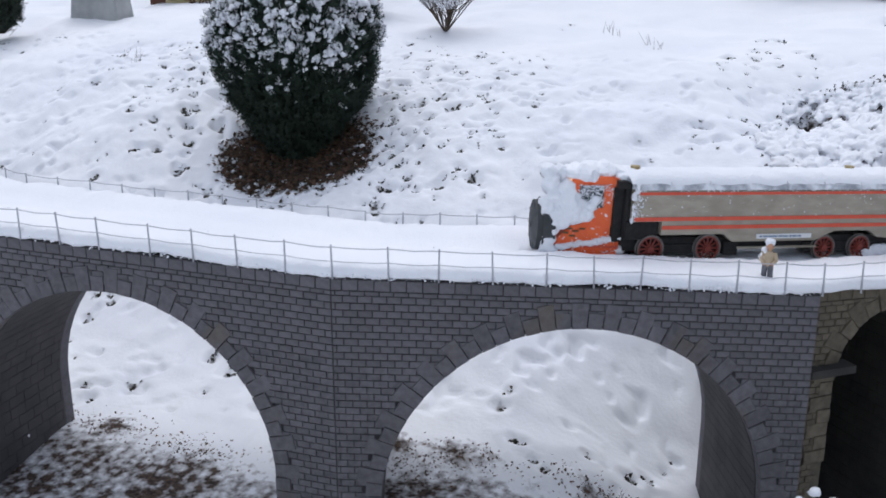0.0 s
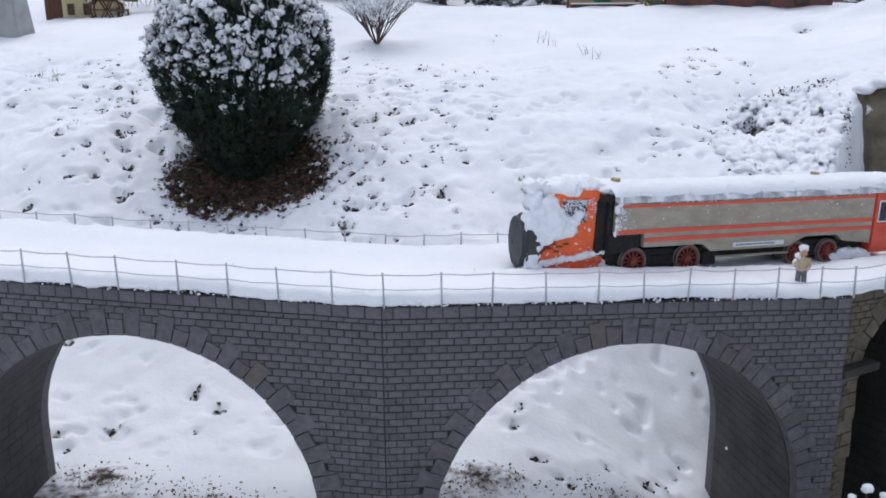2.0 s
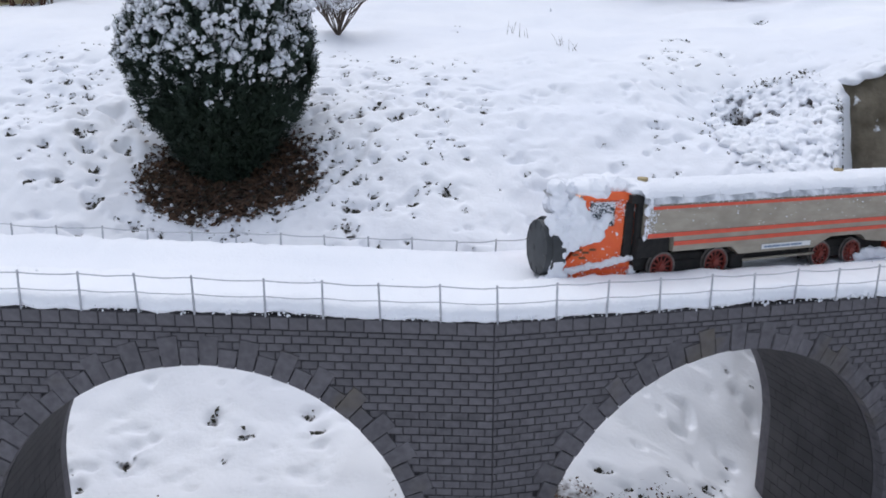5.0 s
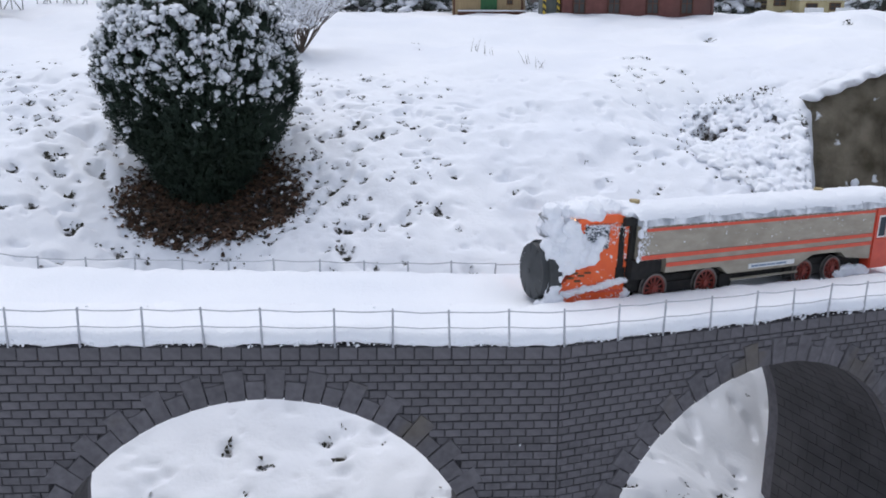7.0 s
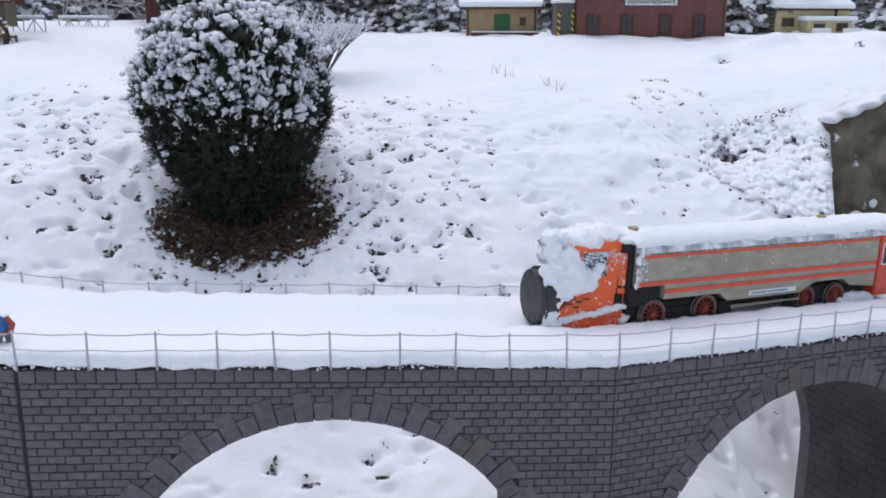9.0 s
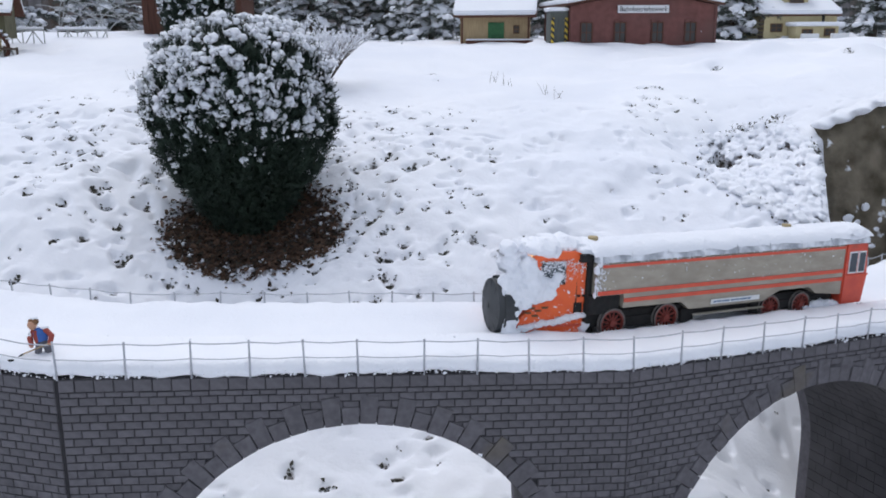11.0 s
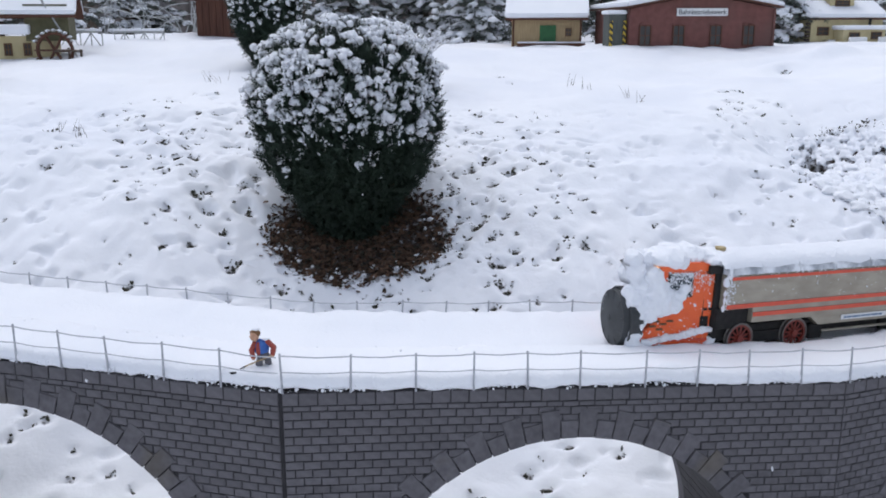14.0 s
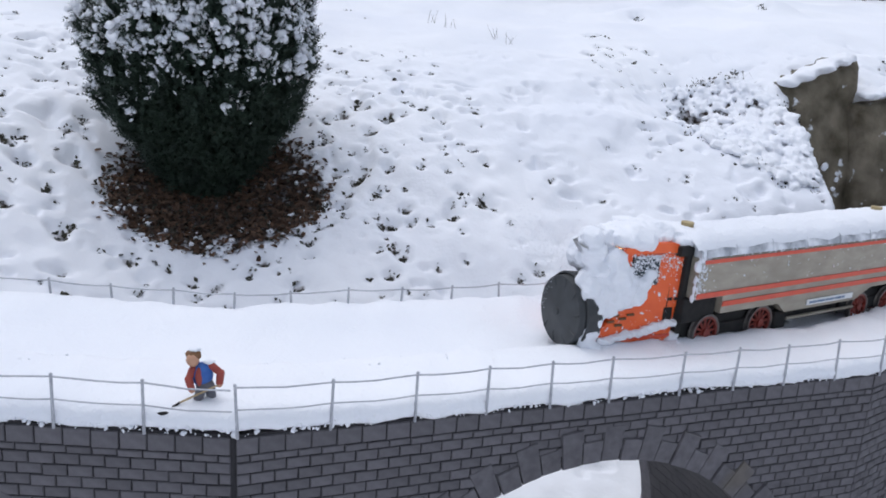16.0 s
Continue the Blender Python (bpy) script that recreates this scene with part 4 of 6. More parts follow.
def build_plow():
    cab = empty("snow_blower")
    cab.scale = (1.07, 1.07, 1.07)
    tagged(cab, "orange rotary snow blower car caked with fresh snow", "snow blower")
    HW = 0.050
    bm = bmesh.new()
    prism(bm, [(-0.030, 0.080), (0.062, 0.080), (0.069, 0.100), (0.064, 0.178), (-0.060, 0.182), (-0.070, 0.12)], -HW, HW)
    bmesh.ops.bevel(bm, geom=bm.edges[:], offset=0.0025, segments=2, affect='EDGES')
    part("cabin", bm, ORANGE, cab)
    bm = bmesh.new()
    prism(bm, [(-0.108, 0.004), (0.048, 0.004), (0.059, 0.030), (0.061, 0.084), (-0.055, 0.084), (-0.090, 0.05)], -HW + 0.002, HW - 0.002)
    bmesh.ops.bevel(bm, geom=bm.edges[:], offset=0.002, segments=2, affect='EDGES')
    body = part("plow_body", bm, ORANGE, cab, "orange lower body, scraped and snowy")
    part("skirt_trim", boxed(-0.088, 0.055, -HW - 0.0006, -HW + 0.003, 0.0295, 0.034), STRIPE, body)
    # side window and its frame
    part("window_frame", boxed(-0.046, 0.010, -HW - 0.0012, -HW + 0.002, 0.124, 0.174), BLACK, cab)
    part("window", boxed(-0.042, 0.006, -HW - 0.0026, -HW - 0.0006, 0.128, 0.170), GLASS, cab)
    for x in (0.04, 0.052):
        part("louvre", boxed(x, x + 0.007, -HW - 0.0018, -HW + 0.001, 0.095, 0.1), BLACK, cab)
    bm = bmesh.new()
    prism(bm, [(-0.062, 0.180), (0.066, 0.178), (0.065, 0.187), (0.03, 0.196), (-0.03, 0.196), (-0.064, 0.188)], -HW - 0.003, HW + 0.003)
    part("roof", bm, ORANGE, cab)
    # housing and rotor at the front
    bm = bmesh.new()
    n = 32
    sect = [(-0.098, 0.063), (-0.124, 0.065), (-0.126, 0.062), (-0.100, 0.058)]
    ringv = [[bm.verts.new((a, r * math.cos(2 * math.pi * k / n), 0.070 + r * math.sin(2 * math.pi * k / n))) for a, r in sect] for k in range(n)]
    for k in range(n):
        for j in range(4):
            bm.faces.new((ringv[k][j], ringv[(k + 1) % n][j], ringv[(k + 1) % n][(j + 1) % 4], ringv[k][(j + 1) % 4]))
    bmesh.ops.recalc_face_normals(bm, faces=bm.faces[:])
    part("drum", bm, ROTOR, cab)
    rotor = new("rotor")
    rotor.parent = cab
    rotor.matrix_basis = pose(-0.118, 0, 0.070)
    bm = bmesh.new()
    rod(bm, (0.022, 0, 0), (-0.020, 0, 0), 0.062, 0.058, 40)
    rod(bm, (-0.0195, 0, 0), (-0.026, 0, 0), 0.056, 0.010, 40)
    part("rotor_disc", bm, ROTOR, rotor)
    for k in range(10):
        a = 2 * math.pi * k / 10
        bm = bmesh.new()
        box(bm, -0.0245, -0.016, -0.0014, 0.0014, 0.012, 0.056)
        bmesh.ops.rotate(bm, verts=bm.verts[:], cent=(0, 0, 0.03), matrix=Matrix.Rotation(0.5, 3, 'Z'))
        bmesh.ops.rotate(bm, verts=bm.verts[:], cent=(0, 0, 0), matrix=Matrix.Rotation(a, 3, 'X'))
        part("blade", bm, ROTOR, rotor)
    bm = bmesh.new()
    rod(bm, (-0.018, 0, 0), (-0.028, 0, 0), 0.010, 0.006, 16)
    part("hub", bm, ROTOR, rotor)
    # fine spray of snow round the rotor
    g = np.random.default_rng(12)
    n = 6000
    far = np.abs(g.normal(size=n))
    p = np.column_stack([-0.105 - far * 0.035 + 0.03 * g.normal(size=n), 0.03 + np.abs(g.normal(size=n)) * 0.045, 0.05 + 0.15 * g.random(n) ** 0.7 + far * 0.010])
    v, f = scatter(ICO_V, ICO_F, frames_from(p, g.normal(size=(n, 3)), 0.0003 + 0.0005 * g.random(n) ** 2, g))
    tagged(raw("snow_spray", v, f, SNOW_FINE, cab, "fine spray of thrown snow"), kind="stuff")
    # headlamps
    for y in (-0.039, 0.039):
        bm = bmesh.new()
        rod(bm, (-0.055, y, 0.178), (-0.064, y, 0.178), 0.0085, 0.0085, 16)
        lamp = part("headlamp", bm, BLACK, cab)
        bm = bmesh.new()
        blob(bm, (-0.066, y, 0.178), (0.003, 0.0075, 0.0085), 2, 0.0)
        part("lens", bm, LAMP, lamp, "glowing warm headlamp lens")
    # caked snow: roof, front and shoulder
    bm = bmesh.new()
    rr = random.Random(3)
    for i in range(15):
        blob(bm, (-0.058 + 0.0095 * i, rr.uniform(-0.03, 0.02), 0.199 + rr.uniform(-0.004, 0.006)), (0.026, 0.046, 0.016 + 0.007 * math.sin(i * 0.3)), 2, 0.25, i)
    fuse(part("roof_snow", bm, SNOW_FINE, cab, "thick snow on the roof"), 0.0028)
    bm = bmesh.new()
    lumps = [(-0.072, -0.045, 0.160, 0.022), (-0.080, -0.035, 0.140, 0.025), (-0.066, -0.055, 0.135, 0.022), (-0.050, -0.060, 0.120, 0.020), (-0.030, -0.060, 0.108, 0.017), (-0.062, -0.058, 0.105, 0.019),
             (-0.085, -0.055, 0.110, 0.018), (-0.100, -0.055, 0.090, 0.016), (-0.106, -0.058, 0.070, 0.016), (-0.110, -0.058, 0.050, 0.015), (-0.112, -0.058, 0.030, 0.014), (-0.100, -0.060, 0.016, 0.014),
             (-0.018, -0.061, 0.128, 0.012), (-0.008, -0.061, 0.142, 0.010), (-0.075, -0.02, 0.175, 0.020), (-0.090, 0.0, 0.165, 0.024), (-0.090, 0.03, 0.160, 0.024), (-0.085, 0.0, 0.195, 0.016), (-0.080, -0.03, 0.200, 0.013),
             (-0.094, -0.045, 0.135, 0.016), (-0.078, -0.06, 0.086, 0.012), (-0.047, -0.061, 0.098, 0.010), (-0.112, -0.05, 0.118, 0.016), (-0.118, -0.035, 0.132, 0.014), (-0.120, -0.054, 0.012, 0.012), (-0.130, -0.04, 0.004, 0.012)]
    for i, (x, y, z, r) in enumerate(lumps):
        blob(bm, (x, y * 0.86, z), (r * 1.2, r * 0.9, r * 1.2), 3, 0.24, i, freq=1.9)
    fuse(part("front_snow", bm, SNOW_FINE, cab, "clotted snow thrown over the front"), 0.0028)
    # chute that throws the snow, itself packed with it
    bm = bmesh.new()
    ring = []
    for k in range(9):
        a = k / 8
        c = Vector((-0.088 - 0.030 * a * a, -0.020, 0.125 + 0.066 * a))
        w = 0.024 - 0.004 * a
        ring.append([bm.verts.new(c + Vector(q)) for q in ((-w * 0.7, -w, 0), (w * 0.7, -w, 0.012 * a), (w * 0.7, w, 0.012 * a), (-w * 0.7, w, 0))])
    for a, b in zip(ring, ring[1:]):
        for k in range(4):
            bm.faces.new((a[k], a[(k + 1) % 4], b[(k + 1) % 4], b[k]))
    bmesh.ops.solidify(bm, geom=bm.faces[:], thickness=0.002)
    chute = part("chute", bm, CHUTE, cab, "grey ejector chute packed with snow")
    bm = bmesh.new()
    for i in range(8):
        blob(bm, (-0.092 - 0.0035 * i, -0.028 + 0.006 * math.sin(i * 2.3), 0.130 + 0.0105 * i), (0.020, 0.024, 0.016), 2, 0.25, i + 70)
    fuse(part("chute_snow", bm, SNOW_FINE, chute), 0.0028)
    bm = bmesh.new()
    for i in range(16):
        x = -0.085 + 0.0095 * i
        blob(bm, (x, -HW - 0.0005, 0.030 + 0.0015 * i + rr.uniform(-.003, .003)), (0.011, 0.006 + 0.003 * (i % 2), 0.006 + 0.003 * rr.random()), 2, 0.4, i + 30)
    fuse(part("side_snow", bm, SNOW_FINE, cab, "ridge of snow along the flank"), 0.002)
    bm = bmesh.new()
    for i in range(7):
        blob(bm, (0.058 + 0.008 * rr.random(), -0.047 + 0.012 * rr.random(), 0.004 + 0.006 * i), 0.009 + 0.003 * rr.random(), 2, 0.35, i + 50)
    fuse(part("rear_snow", bm, SNOW_FINE, cab), 0.0025)
    bm = bmesh.new()
    for i, (x, z) in enumerate(((-0.078, 0.062), (-0.07, 0.072), (-0.055, 0.066), (-0.04, 0.072), (-0.062, 0.055))):
        box(bm, x, x + 0.014, -HW - 0.002, -HW + 0.001, z, z + 0.004, 0.0008)
    part("linkage", bm, FRAMEW, cab, "rusty brown linkage on the flank")
    bm = bmesh.new()
    box(bm, -0.10, 0.09, -0.035, 0.035, 0.001, 0.03, 0.002)
    box(bm, 0.06, 0.125, -0.008, 0.008, 0.034, 0.044, 0.002)
    part("frame", bm, BLACK, cab)
    bm = bmesh.new()
    rod(bm, (0.066, -0.05, 0.092), (0.125, -0.045, 0.083), 0.002, 0.002, 6)
    rod(bm, (0.066, -0.045, 0.084), (0.12, -0.04, 0.075), 0.0015, 0.0015, 6)
    part("hose", bm, WHITE, cab, "pale hoses to the railcar")
    frost(cab, [(x, -HW - 0.0008, 0.179 - abs(z) * 0.024) for x, z in zip(g.uniform(-0.05, 0.08, 460), g.normal(size=460))], 13)
    frost(cab, [(x, -HW - 0.0004, 0.012 + abs(z) * 0.03) for x, z in zip(g.uniform(-0.09, 0.06, 90), g.normal(size=90))], 14)
    frost(cab, [(x, -HW - 0.0030, z) for x, z in zip(g.uniform(-0.045, 0.010, 420), 0.176 - 0.05 * g.random(420) ** 1.4)], 19)
    return cab, rotor


# angle of the snow blower along the track, second by second
TRAVEL = [(0.0, 25.47), (0.5, 24.95), (1.0, 24.44), (1.5, 23.91), (2.0, 23.38), (2.5, 22.9), (3.0, 22.5), (3.5, 22.13), (4.0, 21.67), (4.5, 21.18), (5.0, 20.69), (5.5, 20.19), (6.0, 19.69), (6.5, 19.19), (7.0, 18.68), (7.5, 18.19),
          (8.0, 17.7), (8.5, 17.2), (9.0, 16.68), (9.5, 16.14), (10.0, 15.6), (10.5, 15.07), (11.0, 14.54), (11.5, 14.0), (12.0, 13.47), (12.5, 12.98), (13.0, 12.52), (13.5, 12.03), (14.0, 11.55), (14.5, 11.06), (15.0, 10.55), (15.5, 10.06), (16.0, 9.6)]


span(1, 0.60, 0.46, 0.521, GREY_SET, "dark grey stone-block viaduct span with a round arch", joint=(0.0035, 0))
span(2, 0.605, 0.447, 0.461, GREY_SET, "dark grey stone-block viaduct span with a round arch", joint=(0, 0.003))
span(3, 0.56, 0.470, 0.390, GREY_SET, "damp grey stone-block viaduct span with a round arch", depth=0.475)
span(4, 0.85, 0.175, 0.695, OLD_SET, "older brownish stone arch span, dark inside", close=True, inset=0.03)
span(0, 0.59, 0.46, 0.55, GREY_SET, "dark grey stone-block viaduct span with a round arch", pick=60)
deck_snow()
edge_crumbs()
for seg in range(0, 5):
    railing(seg, 10, -0.0068)
    railing(seg, 10, DECK_W - 0.012, back=True)
railcar = build_railcar()
plow, rotor = build_plow()


# ---------------------------------------------------------------- plants
def needle_sprig(n=7, length=1.0):
    """A twig tip of flat needles along z: thin pointed leaflets either side."""
    V, F = [], []
    for k in range(n):
        z = length * k / n
        for s in (-1, 1):
            a = 0.9 * s + 0.35 * (k % 2) * s
            l = 0.34 * (1 - 0.5 * k / n)
            d = np.array((math.sin(a) * math.cos(k * 1.1), math.sin(a) * math.sin(k * 1.1), math.cos(a)))
            w = np.cross(d, (0.3, 0.2, 1.0))
            w = w / np.linalg.norm(w) * 0.05
            b = np.array((0, 0, z))
            i = len(V)
            V += [b - w, b + w, b + d * l]
            F.append((i, i + 1, i + 2))
    i = len(V)
    V += [np.array((-0.03, 0, 0)), np.array((0.03, 0, 0)), np.array((0, 0, length * 1.15))]
    F.append((i, i + 1, i + 2))
    return np.array(V), np.array(F)


SPRIG_V, SPRIG_F = needle_sprig()


def lumpy(rng, base_v, amount):
    d = base_v / np.linalg.norm(base_v, axis=1)[:, None]
    return base_v * (1 + amount * (lattice_noise(d[:, 0] * 2 + 7 + rng.uniform(0, 90), d[:, 1] * 2 + d[:, 2] * 1.7 + 20, 77)))[:, None]


def round_bush(name, label, centre, prof, sprigs, clumps, snow_from, needle, size=0.05, seed=1, trunk=0.05, group=""):
    """A clipped evergreen: dark inside, a skin of needle sprigs, snow lodged on the upper sprays."""
    g = np.random.default_rng(seed)
    zs, rs = np.array([p[0] for p in prof]), np.array([p[1] for p in prof])
    top = empty(name, Matrix.Translation((centre[0], centre[1], zs[0])))
    tagged(top, label, "bush", group)
    z0 = zs[0]

    def surface(n):
        w = np.interp(np.linspace(zs[0], zs[-1], 400), zs, rs) + 0.04
        z = np.interp(g.random(n), np.cumsum(w) / w.sum(), np.linspace(zs[0], zs[-1], 400))
        a = g.uniform(0, 2 * math.pi, n)
        wob = 1 + 0.05 * lattice_noise(a * 3 + 20, z * 9 + 5, seed) + 0.085 * lattice_noise(a * 9 + 20, z * 24 + 5, seed + 1)
        r = np.interp(z, zs, rs) * wob
        slope = (np.interp(z + 0.02, zs, rs) - np.interp(z - 0.02, zs, rs)) / 0.04
        p = np.column_stack([r * np.cos(a), r * np.sin(a), z - z0])
        nrm = np.column_stack([np.cos(a), np.sin(a), np.clip(-slope, -1.5, 4)])
        return p, nrm / np.linalg.norm(nrm, axis=1)[:, None]

    # dark inside: a closed core whose near-black colour is the shade between sprays
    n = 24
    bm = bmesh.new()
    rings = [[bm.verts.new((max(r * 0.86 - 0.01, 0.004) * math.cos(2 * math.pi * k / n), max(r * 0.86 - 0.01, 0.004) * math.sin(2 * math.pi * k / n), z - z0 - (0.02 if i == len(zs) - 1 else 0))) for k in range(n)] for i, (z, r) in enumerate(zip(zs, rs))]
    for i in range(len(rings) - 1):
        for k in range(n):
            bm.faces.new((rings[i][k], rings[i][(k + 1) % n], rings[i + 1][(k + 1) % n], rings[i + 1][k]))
    part("inner_shade_core", bm, INNER, top, smooth=True)
    bm = bmesh.new()
    rod(bm, (0, 0, -0.25), (0, 0, 0.25), trunk, trunk * 0.6, 9)
    part("trunk", bm, BARK, top)
    # needle sprays, most of them upright
    p, nrm = surface(sprigs)
    p = p - nrm * g.uniform(0.012, 0.06, sprigs)[:, None]
    d = nrm * 0.75 + g.normal(size=p.shape) * 0.32 + np.array((0, 0, 0.75))
    v, f = scatter(SPRIG_V, SPRIG_F, frames_from(p, d, size * g.uniform(0.7, 1.3, sprigs), g))
    tagged(raw("foliage", v, f, needle, top), kind="stuff")
    # leading shoots that stand out of the skin
    q, m = surface(clumps)
    q = q - m * 0.012
    k = 9
    p = np.repeat(q, k, axis=0) + g.normal(size=(clumps * k, 3)) * np.array((0.006, 0.006, 0.016)) * (size / 0.05)
    d = np.repeat(m, k, axis=0) * 0.45 + g.normal(size=p.shape) * 0.28 + np.array((0, 0, 0.9))
    v, f = scatter(SPRIG_V, SPRIG_F, frames_from(p, d, size * g.uniform(0.6, 1.0, len(p)), g))
    tagged(raw("leading_growth", v, f, needle, top), kind="stuff")
    # a cap of snow on each shoot of the upper half, with crumbs trailing down the spray
    zt = zs[-1] - z0
    h = q[:, 2] / zt
    patch = lattice_noise(np.arctan2(q[:, 1], q[:, 0]) * 4 + 30, q[:, 2] * 12 + 9, seed + 5)
    keep = g.random(clumps) < np.clip((h - snow_from) / 0.30, 0.0, 1) ** 1.1 * (0.95 + 0.45 * patch) + 0.012 * (h > 0.3)
    V, F, o = [], [], 0
    for c, m1, h1 in zip(q[keep], m[keep], h[keep]):
        s = g.uniform(0.009, 0.017) * (1.35 if g.random() < 0.14 else 1) * (0.8 + 0.45 * max(0, h1 - 0.5)) * (size / 0.05)
        tip = c + m1 * 0.014 + np.array((0, 0, size * 0.62))
        pieces = [(tip, s, 1.0)]
        for _ in range(g.integers(5, 10)):
            pieces.append((tip + np.array((g.normal() * 0.85, g.normal() * 0.85, 0.4 - abs(g.normal()) * 1.3)) * s + m1 * 0.2 * s, s * g.uniform(0.3, 0.85), 0.9))
        for pos, w, flat in pieces:
            b, bf = (lumpy(g, ICO2_V, 0.5), ICO2_F) if w > 0.010 else (lumpy(g, ICO_V, 0.45), ICO_F)
            tilt = m1 * np.array((0.5, 0.5, 0.2)) + np.array((g.normal() * 0.2, g.normal() * 0.2, 1))
            fr = frames_from(np.array([pos]), np.array([tilt]), np.array([[w * g.uniform(0.8, 1.25), w * g.uniform(0.8, 1.25), w * flat * g.uniform(0.75, 1.2)]]), g)
            vv, ff = scatter(b, bf, fr)
            V.append(vv)
            F.append(ff + o)
            o += len(vv)
    tagged(raw("lodged_snow", np.concatenate(V), np.concatenate(F), SNOW_FINE, top, smooth=True), "snow lodged on the upper sprays", kind="stuff")
    # frosted tips
    p, nrm = surface(sprigs // 6)
    keep = g.random(len(p)) < np.clip((p[:, 2] / zt - snow_from) / 0.5, 0, 1) * 0.7
    p, nrm = p[keep], nrm[keep]
    d = nrm * 0.6 + g.normal(size=p.shape) * 0.3 + np.array((0, 0, 0.9))
    v, f = scatter(SPRIG_V, SPRIG_F, frames_from(p + np.array((0, 0, 0.004)), d, size * g.uniform(0.35, 0.7, len(p)), g))
    tagged(raw("frost", v, f, SNOW_FINE, top), kind="stuff")
    return top


BUSH = [(0.80, 0.06), (0.88, 0.11), (0.97, 0.17), (1.06, 0.235), (1.17, 0.31), (1.30, 0.355), (1.42, 0.368), (1.53, 0.352), (1.61, 0.315), (1.675, 0.245), (1.71, 0.165), (1.735, 0.04)]
round_bush("yew_bush", "rounded dark green yew bush capped with clumped snow", (-2.13, 3.63), BUSH, 17000, 1750, 0.38, NEEDLE, 0.05, 1, 0.05)
BUSH_B = [(1.46, 0.04), (1.55, 0.10), (1.65, 0.16), (1.76, 0.20), (1.88, 0.21), (2.0, 0.19), (2.10, 0.13), (2.16, 0.03)]
round_bush("conifer_shrub", "dark conifer shrub with snow on its tips", (-2.74, 5.5), BUSH_B, 6000, 420, 0.3, NEEDLE, 0.05, 2, 0.035)
BUSH_C = [(1.38, 0.10), (1.45, 0.16), (1.55, 0.2), (1.65, 0.17), (1.72, 0.03)]
round_bush("low_shrub", "small dark evergreen shrub dusted with snow", (-4.62, 4.25), BUSH_C, 2500, 120, 0.5, NEEDLE, 0.045, 3, 0.03)


def dead_leaves(name, n, place, size, material, label, seed, lift=0.004, curl=True):
    g = np.random.default_rng(seed)
    xy = place(g, n)
    z = snow_height(xy[:, 0].copy(), xy[:, 1].copy())
    pos = np.column_stack([xy, z + g.uniform(-0.2, 1.3, len(xy)) * lift])
    leaf_v = np.array([(-0.5, 0, 0), (-0.15, 0.3, 0.12), (0.3, 0.25, 0.1), (0.62, 0, 0.02), (0.3, -0.25, 0.12), (-0.15, -0.3, 0.1), (0.05, 0, -0.05)])
    leaf_f = np.array([(0, 6, 1), (1, 6, 2), (2, 6, 3), (3, 6, 4), (4, 6, 5), (5, 6, 0)])
    d = g.normal(size=pos.shape) * 0.45 + np.array((0, -0.25, 1))
    v, f = scatter(leaf_v, leaf_f, frames_from(pos, d, size * g.uniform(0.5, 1.4, len(pos)), g))
    return tagged(raw(name, v, f, material), label, "leaves", kind="stuff")


def litter_place(g, n):
    a, r = g.uniform(0, 2 * math.pi, n), np.sqrt(g.random(n)) * (1 + 0.06 * g.normal(size=n))
    return np.column_stack([-2.085 + 0.37 * r * np.cos(a), 3.52 + 0.30 * r * np.sin(a)])


dead_leaves("leaf_litter", 4200, litter_place, 0.021, LEAF, "brown dead leaves lying bare under the bush", 6, 0.008)
dead_leaves("bare_stems", 1800, litter_place, 0.012, GREENLEAF, "dull green and grey stems among the leaf litter", 16, 0.012)
DEBRIS = ((-1.02, 2.14), (-0.78, 2.15), (-0.42, 2.20), (-0.28, 2.23), (-2.1, 1.96), (-1.85, 1.98), (-1.55, 1.95), (-0.95, 2.05))


def debris_place(g, n):
    c = np.array(DEBRIS)[g.integers(0, len(DEBRIS), n)]
    return c + g.normal(size=(n, 2)) * np.array((0.09, 0.04))


dead_leaves("fallen_leaves", 1500, debris_place, 0.0075, LEAF, "dead leaves and debris under the viaduct", 7, 0.01)


def rim_snow():
    """Crumbs of snow on the edge of the litter."""
    g = np.random.default_rng(9)
    n = 170
    a, r = g.uniform(0, 2 * math.pi, n), 0.72 + 0.32 * g.random(n)
    xy = np.column_stack([-2.085 + 0.37 * r * np.cos(a), 3.52 + 0.30 * r * np.sin(a)])
    z = snow_height(xy[:, 0].copy(), xy[:, 1].copy())
    s = 0.003 + 0.008 * g.random(n) ** 2
    V, F, o = [], [], 0
    for k in range(n):
        fr = frames_from(np.array([[*xy[k], z[k] + 0.003]]), np.array([[0, 0, 1.0]]), np.array([[s[k] * 1.3, s[k] * 1.3, s[k]]]), g)
        v, f = scatter(lumpy(g, ICO_V, 0.5), ICO_F, fr)
        V.append(v)
        F.append(f + o)
        o += len(v)
    tagged(raw("snow_crumbs", np.concatenate(V), np.concatenate(F), SNOW_FINE, smooth=True), "crumbs of snow along the edge of the leaf litter", "snow", kind="stuff")


rim_snow()


